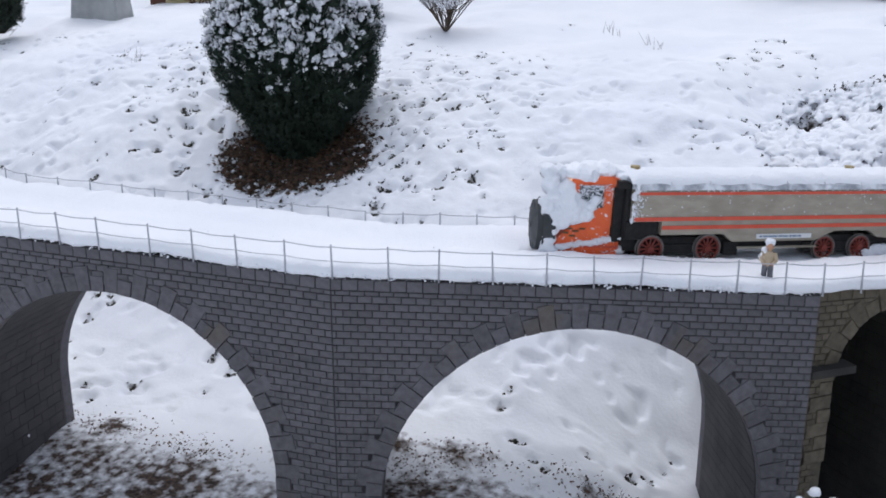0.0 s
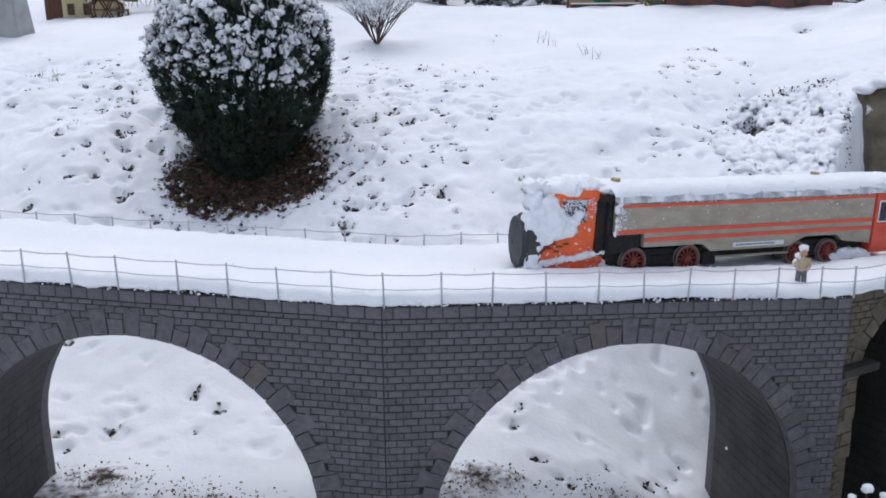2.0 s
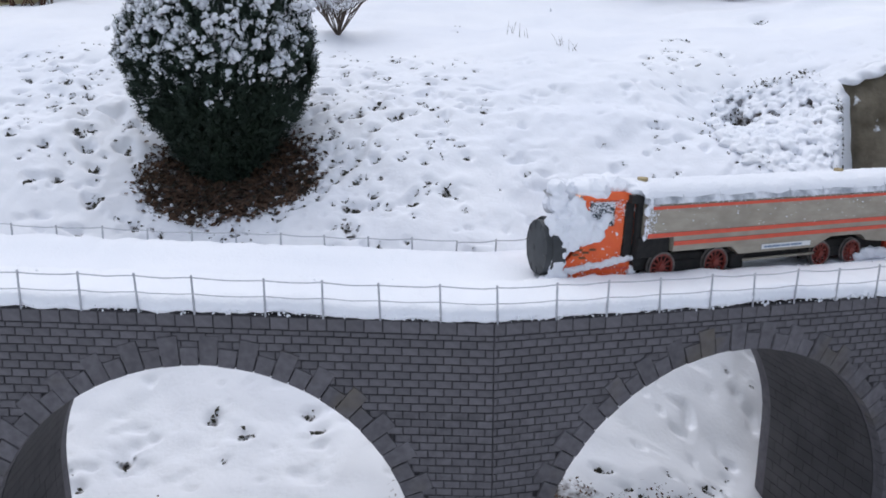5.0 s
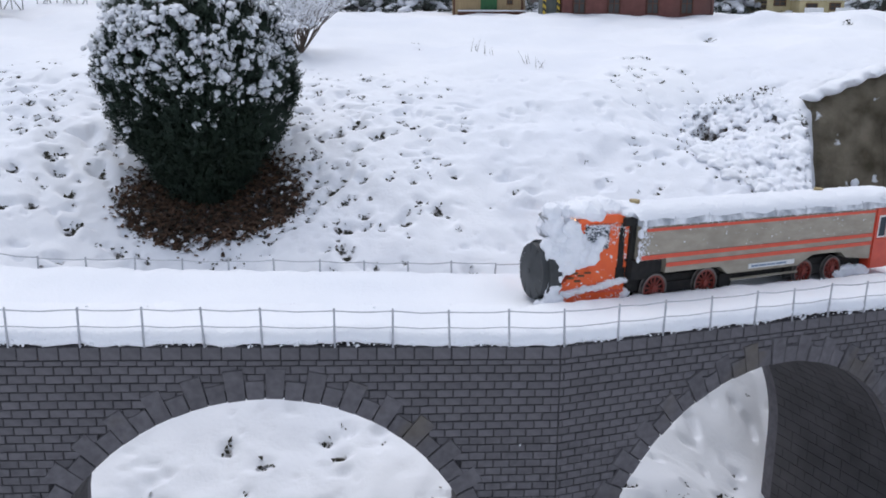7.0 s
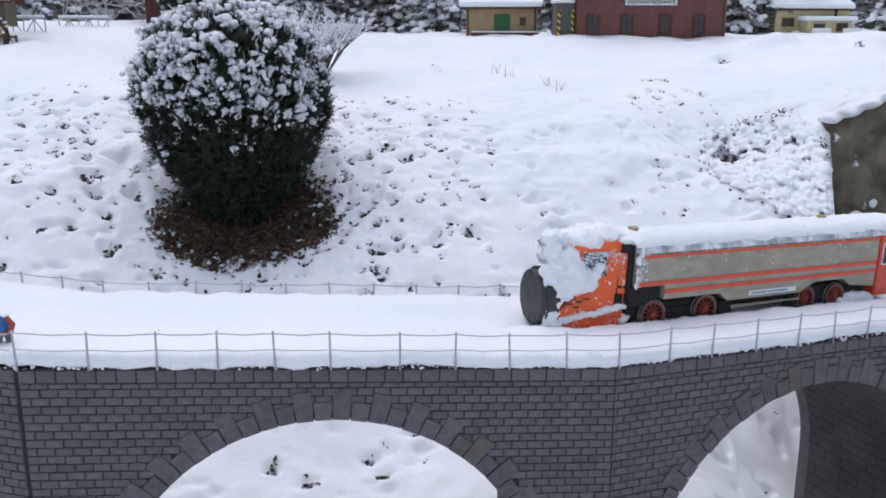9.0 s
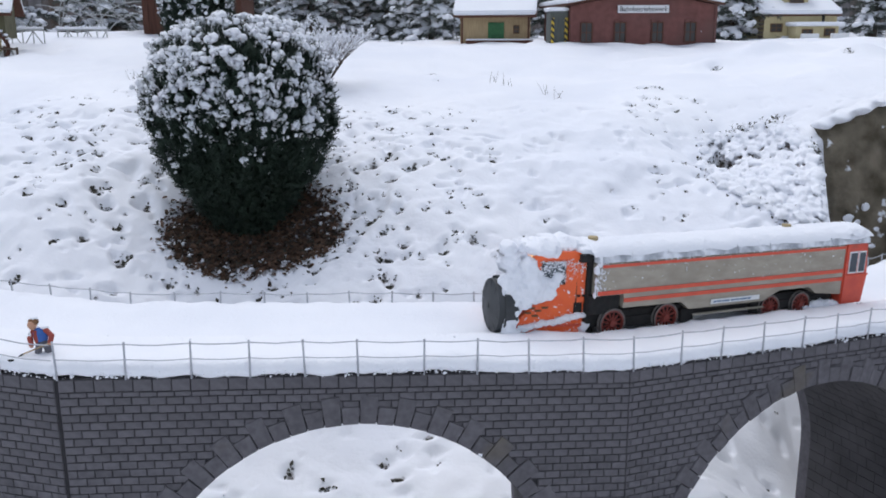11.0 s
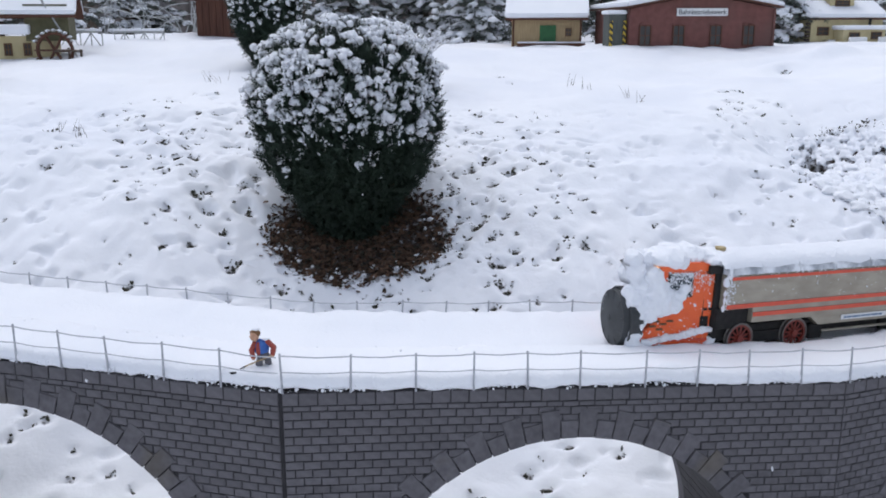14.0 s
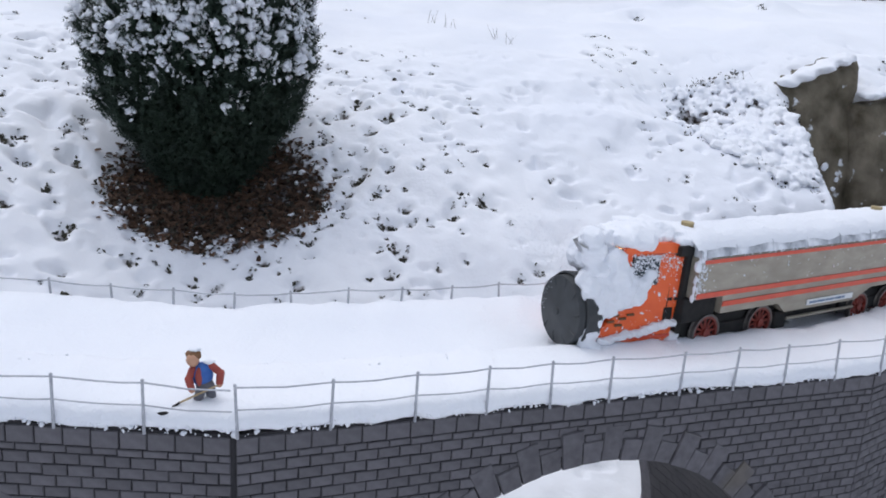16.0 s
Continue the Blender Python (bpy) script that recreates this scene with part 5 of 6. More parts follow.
def tufts():
    """Small dark leaves and stems poking through the snow."""
    g = np.random.default_rng(21)
    pos, d, s = [], [], []
    for x, y, size in SPOTS:
        k = int(3 + 8 * size)
        for _ in range(k):
            px, py = x + g.normal() * 0.011 * size ** 0.6, y + g.normal() * 0.011 * size ** 0.6
            pos.append((px, py, -1))
            d.append((g.normal() * 0.7, g.normal() * 0.7 - 0.3, 0.7))
            s.append(0.017 * (0.5 + g.random()) * size ** 0.4)
    pos = np.array(pos)
    pos[:, 2] = snow_height(pos[:, 0].copy(), pos[:, 1].copy()) + 0.002
    leaf_v = np.array([(-0.5, 0, 0), (0, 0.32, 0.1), (0.62, 0, 0.05), (0, -0.32, 0.12)])
    leaf_f = np.array([(0, 3, 1), (1, 3, 2)])
    v, f = scatter(leaf_v, leaf_f, frames_from(pos, np.array(d), np.array(s), g))
    tagged(raw("ground_cover", v, f, GREENLEAF), "small dark leaves poking through the snow", "plants", kind="stuff")
    # thin dry stalks
    V, F = [], []
    stalks = [(-1.0, 5.0), (-0.93, 4.9), (-0.72, 4.75), (-0.66, 4.72), (-3.45, 4.05), (-3.35, 4.0), (-3.4, 4.1), (-0.33, 2.2), (-0.36, 2.22), (-0.28, 2.2), (-2.95, 4.9), (-2.9, 4.9)]
    for x, y in stalks:
        for _ in range(4):
            b = np.array((x + g.normal() * 0.015, y + g.normal() * 0.015, height_at(x, y) - 0.005))
            t = b + np.array((g.normal() * 0.02, g.normal() * 0.02, g.uniform(0.03, 0.075)))
            w = np.array((0.0012, 0, 0))
            i = len(V)
            V += [b - w, b + w, t + w * 0.4, t - w * 0.4]
            F.append((i, i + 1, i + 2, i + 3))
    tagged(raw("dry_stalks", V, F, TWIG), "thin dry stalks standing out of the snow", "plants", kind="stuff")


tufts()


def snow_carpet():
    """Creeping plants by the rock, each leaf cluster under its own cushion of snow."""
    g = np.random.default_rng(33)
    V, F, o = [], [], 0
    P = []
    for _ in range(6000):
        x, y = g.uniform(-0.12, 0.46), g.uniform(3.40, 4.36)
        if math.hypot(x - 0.06, (y - 4.18) * 0.6) < 0.055 or x > 0.42 + (y - 4.04) * 0.30 or not in_carpet([x + 0.03 * g.normal()], [y + 0.03 * g.normal()])[0]:
            continue
        if all((x - a) ** 2 + (y - b) ** 2 > 0.025 ** 2 for a, b in P):
            P.append((x, y))
    P = np.array(P)
    z = snow_height(P[:, 0].copy(), P[:, 1].copy())
    for (x, y), zz in zip(P, z):
        s = g.uniform(0.014, 0.028)
        fr = frames_from(np.array([[x, y, zz + g.uniform(0.0, 0.022)]]), np.array([[g.normal() * 0.2, -0.5, 1.0]]), np.array([[s * 1.4, s * 1.1, s * 0.7]]), g)
        v, f = scatter(lumpy(g, ICO2_V, 0.5), ICO2_F, fr)
        V.append(v)
        F.append(f + o)
        o += len(v)
    tagged(fuse(raw("snow_cushions", np.concatenate(V), np.concatenate(F), SNOW_FINE, smooth=True), 0.005), "cushions of snow on creeping plants beside the rock", "snow", kind="stuff")
    n = 1500
    xy = P[g.integers(0, len(P), n)] + g.normal(size=(n, 2)) * 0.02
    # the first 230 leaves are packed into the hole to darken it like shade
    xy[:230] = np.array((0.06, 4.18)) + g.normal(size=(230, 2)) * np.array((0.022, 0.04))
    xy[230:380] = np.column_stack([0.12 + 0.30 * g.random(150), 4.33 + g.normal(size=150) * 0.02])
    xy[380:520] = np.column_stack([0.40 + g.normal(size=140) * 0.02, 3.60 + 0.4 * g.random(140)])
    pos = np.column_stack([xy, snow_height(xy[:, 0].copy(), xy[:, 1].copy()) + g.uniform(0, 0.014, n) + 0.012 * (np.arange(n) < 520)])
    leaf_v = np.array([(-0.5, 0, 0), (0, 0.32, 0.1), (0.62, 0, 0.05), (0, -0.32, 0.12)])
    leaf_f = np.array([(0, 3, 1), (1, 3, 2)])
    v, f = scatter(leaf_v, leaf_f, frames_from(pos, g.normal(size=(n, 3)) + np.array((0, -0.5, 0.6)), 0.013 * g.uniform(0.6, 1.3, n), g))
    tagged(raw("creeping_plants", v, f, GREENLEAF), "dark creeping plants showing between snow cushions", "plants", kind="stuff")


snow_carpet()


def bare_shrub(name, x, y, height, spread, seed, label):
    """A leafless twiggy shrub with rime along its twigs."""
    g = random.Random(seed)
    z = height_at(x, y)
    top = empty(name, Matrix.Translation((x, y, z)))
    tagged(top, label, "shrub")
    bm, sn = bmesh.new(), bmesh.new()

    def grow(a, d, l, r, depth):
        b = a + d * l
        rod(bm, a, b, r, r * 0.7, 5)
        if depth <= 1:
            up = Vector((0, 0, r * 0.9))
            rod(sn, a + up, b + up, r * 0.8 + 0.0006, r * 0.5 + 0.0006, 5)
        if depth == 0:
            for _ in range(2):
                q = a.lerp(b, g.uniform(0.3, 1.0))
                bmesh.ops.create_icosphere(sn, subdivisions=1, radius=g.uniform(0.003, 0.007), matrix=Matrix.Translation(q + Vector((0, 0, 0.003))))
            return
        for _ in range(3 if depth > 1 else 3):
            nd = (d + Vector((g.gauss(0, 0.42), g.gauss(0, 0.42), g.uniform(-0.05, 0.25)))).normalized()
            grow(a.lerp(b, g.uniform(0.55, 1.0)), nd, l * g.uniform(0.6, 0.85), r * 0.62, depth - 1)

    for k in range(20):
        ang = 2 * math.pi * k / 20 + g.uniform(-0.4, 0.4)
        grow(Vector((0, 0, -0.01)), Vector((math.cos(ang) * spread * g.uniform(0.4, 1.3), math.sin(ang) * spread, 1)).normalized(), height * g.uniform(0.22, 0.36), 0.0042, 3)
    part("twig_crown", bm, TWIG, top)
    part("rime", sn, SNOW_FINE, top, "snow lying along the twigs", True)


bare_shrub("bare_shrub", -1.93, 4.99, 0.50, 0.72, 4, "leafless twiggy shrub coated with snow")


def seed_heads():
    """A dead perennial by the pier, each head with a ball of snow."""
    g = random.Random(31)
    x0, y0 = 0.13, 1.93
    z0 = height_at(x0, y0)
    top = empty("dead_perennial", Matrix.Translation((x0, y0, z0)))
    tagged(top, "dead perennial with balls of snow on its seed heads", "plant")
    for dx, dz, r in ((-0.006, 0.30, 0.013), (-0.035, 0.275, 0.010), (0.035, 0.28, 0.010), (0.065, 0.272, 0.008), (-0.06, 0.26, 0.008), (0.02, 0.25, 0.009)):
        tip = Vector((dx, g.uniform(-0.02, 0.02), 0.555 - z0 - 0.30 + dz))
        bm = bmesh.new()
        rod(bm, (dx * 0.3, 0, -0.01), tip, 0.0022, 0.0014, 6)
        part("stem", bm, TWIG, top)
        bm = bmesh.new()
        blob(bm, tip + Vector((0, 0, r * 0.5)), (r, r, r * 0.85), 2, 0.3, dx * 100)
        part("snow_ball", bm, SNOW_FINE, top)


seed_heads()


# ---------------------------------------------------------------- rocks and pedestal
def rock_slab(x0, x1, z0, ztop, y, thick, cut, seed, label):
    """A rough upright stone face, its left edge raked by cut, leaning back."""
    n, m = 34, 34
    V = []
    for i in range(n + 1):
        for j in range(m + 1):
            f, h = i / n, j / m
            zt = ztop[0] + (ztop[1] - ztop[0]) * f + 0.012 * noise.noise((f * 7, seed, 0))
            z = z0 + (zt - z0) * h
            x = x0 + cut * (1 - h) * (1 - f) + (x1 - x0) * f + 0.012 * noise.noise((h * 6, seed + f * 2, 4))
            yy = y + 0.10 * (h - 0.5) + 0.030 * noise.noise((x * 7, z * 7, seed)) + 0.012 * noise.noise((x * 22, z * 22, seed))
            edge = min(f, 1 - f, 1 - h) * 12
            if edge < 1:
                yy += (1 - edge) ** 2 * 0.05
            V.append((x, yy, z))
    k = len(V)
    V += [(a, b + thick, c - 0.01) for a, b, c in V]
    F = []
    w = m + 1
    for i in range(n):
        for j in range(m):
            q = i * w + j
            F.append((q, q + w, q + w + 1, q + 1))
            F.append((k + q, k + q + 1, k + q + w + 1, k + q + w))
    for i in range(n):
        a = i * w + m
        F.append((a, a + w, k + a + w, k + a))
    for j in range(m):
        F.append((j, j + 1, k + j + 1, k + j))
        a = n * w + j
        F.append((a, k + a, k + a + 1, a + 1))
    ob = raw("rock", V, F, ROCK, smooth=True)
    return tagged(ob, label, "rock")


rock_slab(0.47, 0.84, 0.50, (1.25, 1.37), 3.99, 0.25, 0.09, 2, "mossy brown upright rock beside the track")
rock_slab(0.80, 1.70, 0.40, (1.17, 1.31), 3.86, 0.3, 0.02, 5, "brown weathered rock slab beside the track")
bm = bmesh.new()
for i in range(34):
    f = i / 33
    blob(bm, (0.49 + 1.05 * f, 4.09 + 0.03 * math.sin(i * 2.1) - 0.10 * (f > .32), (1.26 + 0.13 * min(1, f / .29) if f < 0.3 else 1.17 + 0.16 * f)), (0.045, 0.06, 0.022), 2, 0.35, i)
tagged(fuse(part("rock_snow", bm, SNOW_FINE), 0.012), "soft snow along the tops of the rocks", "snow", kind="stuff")


bm = bmesh.new()
g_rock = random.Random(44)
for i in range(13):
    z = 0.70 + 0.27 * g_rock.random() ** 1.6
    blob(bm, (0.56 + 0.20 * g_rock.random() ** 1.4, 3.978 + 0.10 * ((z - 0.5) / 0.8 - 0.5), z), (g_rock.uniform(0.010, 0.032), 0.012, g_rock.uniform(0.010, 0.026)), 2, 0.4, i)
tagged(fuse(part("rock_face_snow", bm, SNOW_FINE), 0.006), "clots of snow stuck to the rock face", "snow", kind="stuff")


def pedestal():
    top = empty("pedestal", Matrix.Translation((-4.31, 4.87, 1.46)))
    tagged(top, "grey concrete plinth with a snow cap", "pedestal")
    bm = bmesh.new()
    b = [bm.verts.new((s * 0.205, t * 0.09, -0.1)) for s, t in ((-1, -1), (1, -1), (1, 1), (-1, 1))]
    t_ = [bm.verts.new((s * 0.165, t * 0.07, 0.25)) for s, t in ((-1, -1), (1, -1), (1, 1), (-1, 1))]
    bm.faces.new(b[::-1])
    bm.faces.new(t_)
    for i in range(4):
        bm.faces.new((b[i], b[(i + 1) % 4], t_[(i + 1) % 4], t_[i]))
    bmesh.ops.bevel(bm, geom=bm.edges[:], offset=0.006, segments=2, affect='EDGES')
    part("shaft", bm, CONCRETE, top)
    part("cap", boxed(-0.185, 0.185, -0.09, 0.09, 0.25, 0.28, 0.006), CONCRETE, top)
    bm = bmesh.new()
    blob(bm, (0, 0, 0.285), (0.185, 0.09, 0.06), 3, 0.15, 4)
    part("snow_cap", bm, SNOW, top)


pedestal()


# ---------------------------------------------------------------- model buildings
def snow_roof(parent, x0, x1, y0, y1, ze, zr, thick=0.03, along='x', over=0.03):
    """A pitched roof with its blanket of snow; the ridge runs along x or y."""
    for name, mat, lift, t, grow in (("roof", DARKWOOD, 0.0, 0.012, over), ("roof_snow", SNOW, 0.013, thick, over + 0.004)):
        bm = bmesh.new()
        if along == 'x':
            a, b, c = y0 - grow, (y0 + y1) / 2, y1 + grow
            pts = [(a, ze - (0.0)), (b, zr), (c, ze), (c, ze + t), (b, zr + t), (a, ze + t)]
            prism(bm, [(p, z + lift) for p, z in pts], x0 - grow, x1 + grow)
            for v in bm.verts:
                v.co = Vector((v.co.y, v.co.x, v.co.z))
        else:
            a, b, c = x0 - grow, (x0 + x1) / 2, x1 + grow
            pts = [(a, ze), (b, zr), (c, ze), (c, ze + t), (b, zr + t), (a, ze + t)]
            prism(bm, [(p, z + lift) for p, z in pts], y0 - grow, y1 + grow)
        bmesh.ops.recalc_face_normals(bm, faces=bm.faces[:])
        if name == "roof_snow":
            bmesh.ops.bevel(bm, geom=bm.edges[:], offset=0.009, segments=2, affect='EDGES')
        part(name, bm, mat, parent)


def window(parent, x, z, w, h, y, frame_mat=None, name="window"):
    win = new(name)
    win.parent = parent
    win.matrix_basis = pose(x, y, z)
    part("pane", boxed(-w / 2, w / 2, -0.002, 0.01, -h / 2, h / 2), PANE, win)
    f = 0.008
    bm = bmesh.new()
    box(bm, -w / 2 - f, -w / 2, -0.008, 0.01, -h / 2 - f, h / 2 + f)
    box(bm, w / 2, w / 2 + f, -0.008, 0.01, -h / 2 - f, h / 2 + f)
    box(bm, -w / 2, w / 2, -0.008, 0.01, h / 2, h / 2 + f)
    box(bm, -w / 2 - 0.004, w / 2 + 0.004, -0.013, 0.01, -h / 2 - f, -h / 2)
    box(bm, -0.003, 0.003, -0.005, 0.008, -h / 2, h / 2)
    box(bm, -w / 2, w / 2, -0.005, 0.008, -0.003, 0.003)
    part("frame", bm, frame_mat or FRAMEW, win)


def goods_shed():
    h = empty("goods_shed", pose(-0.81, 7.36, 1.60, 0, 0, -8))
    tagged(h, "small yellow boarded model building with a green door and snowy roof", "model house")
    part("wall", boxed(-0.27, 0.29, 0, 0.34, -0.1, 0.195), PLANK, h)
    part("platform", boxed(-0.22, 0.32, -0.07, -0.002, -0.1, 0.014, 0.004), DARKWOOD, h)
    part("platform_snow", boxed(-0.22, 0.322, -0.073, -0.002, 0.015, 0.027, 0.005), SNOW, h)
    d = part("door", boxed(-0.045, 0.085, -0.006, 0.004, 0.028, 0.155), DOORGREEN, h, "green plank door")
    for k in range(5):
        part("board", boxed(-0.043 + 0.026 * k, -0.020 + 0.026 * k, -0.010, -0.0065, 0.03, 0.153), DOORGREEN, d)
    window(h, 0.185, 0.1, 0.034, 0.05, -0.002)
    for x in (-0.262, 0.274):
        part("corner_post", boxed(x, x + 0.014, -0.006, 0.006, -0.05, 0.195), DARKWOOD, h)
    snow_roof(h, -0.29, 0.31, -0.04, 0.38, 0.195, 0.33, 0.035)
    bm = bmesh.new()
    prism(bm, [(0.0, 0.19), (0.17, 0.31), (0.34, 0.19)], -0.276, -0.271)
    for v in bm.verts:
        v.co = Vector((v.co.y, v.co.x, v.co.z))
    part("gable", bm, RED, h, "red gable boards")


def engine_shed():
    h = empty("engine_shed", pose(0.235, 6.62, 1.58, 0, 0, 4.5))
    tagged(h, "red brick model engine shed with a white name board", "model house")
    bm = bmesh.new()
    prism(bm, [(-0.55, -0.1), (0.55, -0.1), (0.55, 0.285), (0.0, 0.385), (-0.55, 0.285)], 0, 0.9)
    part("wall", bm, REDBRICK, h)
    snow_roof(h, -0.55, 0.55, -0.02, 0.92, 0.286, 0.39, 0.03, 'y', 0.035)
    for x in (-0.43, -0.18, 0.10, 0.35):
        window(h, x, 0.095, 0.075, 0.13, -0.002, DARKWOOD)
        bm = bmesh.new()
        for k in range(7):
            a = math.pi * (0.2 + 0.6 * k / 6)
            box(bm, x + 0.05 * math.cos(a) - .007, x + 0.05 * math.cos(a) + .007, -0.008, 0.002, 0.152 + 0.022 * math.sin(a), 0.166 + 0.022 * math.sin(a))
        part("lintel", bm, REDBRICK, h)
    for x in (-0.545, 0.53):
        part("pilaster", boxed(x, x + 0.016, -0.010, 0.0, -0.05, 0.28), REDBRICK, h)
    s = part("name_board", boxed(-0.205, 0.175, -0.022, -0.006, 0.232, 0.286, 0.002), WHITE, h, "white name board with dark letters")
    c = bpy.data.curves.new("letters", 'FONT')
    c.body = "Bahnbetriebswerk"
    c.size = 0.050
    c.align_x, c.align_y = 'CENTER', 'CENTER'
    c.extrude = 0.0012
    tmp = new("letters_tmp", c)
    me = bpy.data.meshes.new_from_object(tmp.evaluated_get(bpy.context.evaluated_depsgraph_get()))
    bpy.data.objects.remove(tmp)
    me.materials.append(SIGN_INK)
    ob = new("lettering", me)
    xs = [v.co.x for v in me.vertices]
    k = 0.355 / (max(xs) - min(xs))
    ob.parent = s
    ob.matrix_basis = Matrix.Translation((-0.015, -0.0235, 0.258)) @ Matrix.Rotation(radians(90), 4, 'X') @ Matrix.Diagonal((k, 1, 1, 1))
    # low annex with a striped door edge
    part("annex", boxed(-0.685, -0.556, 0.05, 0.2, -0.1, 0.245), GREYBOARD, h, "dark grey boarded annex")
    part("annex_snow", boxed(-0.70, -0.552, 0.03, 0.22, 0.247, 0.275, 0.012), SNOW, h)
    for x in (-0.68, -0.58):
        part("striped_post", boxed(x, x + 0.02, 0.035, 0.049, -0.05, 0.2), HAZARD, h, "yellow and black striped post")


def cream_house():
    h = empty("cream_house", pose(2.02, 8.15, 1.60, 0, 0, 10))
    tagged(h, "cream model house with several snow-covered roofs", "model house")
    part("wall", boxed(-0.36, 0.36, 0, 0.4, -0.1, 0.20), PALE, h)
    snow_roof(h, -0.36, 0.36, 0, 0.4, 0.2, 0.33, 0.035)
    part("porch", boxed(-0.13, 0.29, -0.14, -0.003, -0.1, 0.11), PALE, h)
    part("porch_snow", boxed(-0.16, 0.33, -0.18, 0.0, 0.112, 0.15, 0.014), SNOW, h)
    part("tower", boxed(-0.12, 0.12, 0.10, 0.3, 0.25, 0.40), PALE, h)
    part("tower_snow", boxed(-0.15, 0.16, 0.06, 0.34, 0.402, 0.45, 0.015), SNOW, h)
    window(h, -0.24, 0.1, 0.10, 0.06, -0.002)
    window(h, -0.02, 0.05, 0.09, 0.06, -0.142)
    window(h, 0.20, 0.06, 0.09, 0.05, -0.142)
    window(h, 0.0, 0.345, 0.13, 0.04, 0.098)
    for x, y, z in ((0.17, -0.08, 0.15), (0.26, 0.15, 0.28)):
        bm = bmesh.new()
        rod(bm, (x, y, z - .03), (x, y, z + 0.05), 0.012, 0.012, 8)
        rod(bm, (x, y, z + 0.05), (x, y, z + 0.06), 0.018, 0.018, 8)
        part("chimney", bm, BLACK, h)
    for x in (-0.16, 0.13):
        part("bench", boxed(x, x + 0.16, -0.30, -0.26, -0.02, 0.05, 0.006), WHITE, h, "snowed-up white garden bench")
    for k in range(6):
        part("log_end", boxed(-0.40, -0.362, 0.0, 0.03, -0.02 + 0.035 * k, 0.0 + 0.035 * k, 0.004), BARK, h)


def red_hut():
    h = empty("signal_hut", pose(-3.10, 6.85, 1.64, 0, 0, 0))
    tagged(h, "dark red wooden hut with a snowy roof", "model house")
    part("wall", boxed(-0.37, 0.37, 0, 0.5, -0.1, 0.30), DARKWOOD, h)
    for k in range(15):
        part("board", boxed(-0.368 + 0.0495 * k, -0.324 + 0.0495 * k, -0.006, -0.001, -0.05, 0.298), DARKWOOD, h)
    snow_roof(h, -0.40, 0.40, -0.06, 0.56, 0.30, 0.43, 0.04, 'y', 0.05)


def watermill():
    h = empty("watermill", pose(-4.20, 5.72, 1.56, 0, 0, 14))
    tagged(h, "olive shingled model watermill with a brown wheel", "model house")
    part("wall", boxed(-0.22, 0.10, 0, 0.35, -0.12, 0.13), PALE, h)
    part("upper_wall", boxed(-0.05, 0.20, -0.02, 0.36, 0.10, 0.32), OLIVE, h)
    part("side_wall", boxed(-0.34, -0.222, 0.0, 0.3, -0.12, 0.22), DARKWOOD, h)
    snow_roof(h, -0.24, 0.22, -0.02, 0.4, 0.24, 0.46, 0.025)
    part("canopy_snow", boxed(-0.20, -0.02, -0.09, 0.0, 0.14, 0.20, 0.01), SNOW, h)
    for x in (-0.16, -0.05):
        window(h, x, 0.05, 0.03, 0.06, -0.002)
    w = empty("wheel")
    w.parent = h
    w.matrix_basis = pose(0.12, -0.10, 0.045)
    bm = bmesh.new()
    n = 20
    for y in (-0.03, 0.03):
        for k in range(n):
            a, b = 2 * math.pi * k / n, 2 * math.pi * (k + 1) / n
            rod(bm, (0.10 * math.cos(a), y, 0.10 * math.sin(a)), (0.10 * math.cos(b), y, 0.10 * math.sin(b)), 0.007, 0.007, 6)
        for k in range(6):
            a = 2 * math.pi * k / 6
            rod(bm, (0, y, 0), (0.1 * math.cos(a), y, 0.1 * math.sin(a)), 0.005, 0.005, 6)
    part("rim", bm, DARKWOOD, w)
    for k in range(14):
        a = 2 * math.pi * k / 14
        bm = boxed(0.095, 0.118, -0.035, 0.035, -0.003, 0.003)
        bmesh.ops.rotate(bm, verts=bm.verts[:], cent=(0, 0, 0), matrix=Matrix.Rotation(-a, 3, 'Y'))
        part("paddle", bm, DARKWOOD, w)
    bm = bmesh.new()
    for k in range(9):
        a = math.pi * (0.15 + 0.7 * k / 8)
        blob(bm, (0.12 * math.cos(a), 0, 0.12 * math.sin(a)), (0.018, 0.034, 0.010), 1, 0.3, k)
    part("wheel_snow", bm, SNOW_FINE, w)
    bm = bmesh.new()
    rod(bm, (0.20, -0.12, -0.06), (0.20, -0.12, 0.06), 0.008, 0.008, 6)
    rod(bm, (0.27, -0.12, -0.06), (0.27, -0.12, 0.05), 0.008, 0.008, 6)
    rod(bm, (0.12, -0.14, 0.04), (0.28, -0.14, 0.04), 0.007, 0.007, 6)
    rod(bm, (0.10, -0.16, -0.05), (0.33, -0.18, -0.06), 0.016, 0.012, 7)
    part("wheel_stand", bm, BARK, h)
    bm = bmesh.new()
    rod(bm, (0.05, -0.02, 0.36), (0.24, -0.06, 0.0), 0.006, 0.006, 6)
    part("gutter", bm, CONCRETE, h)


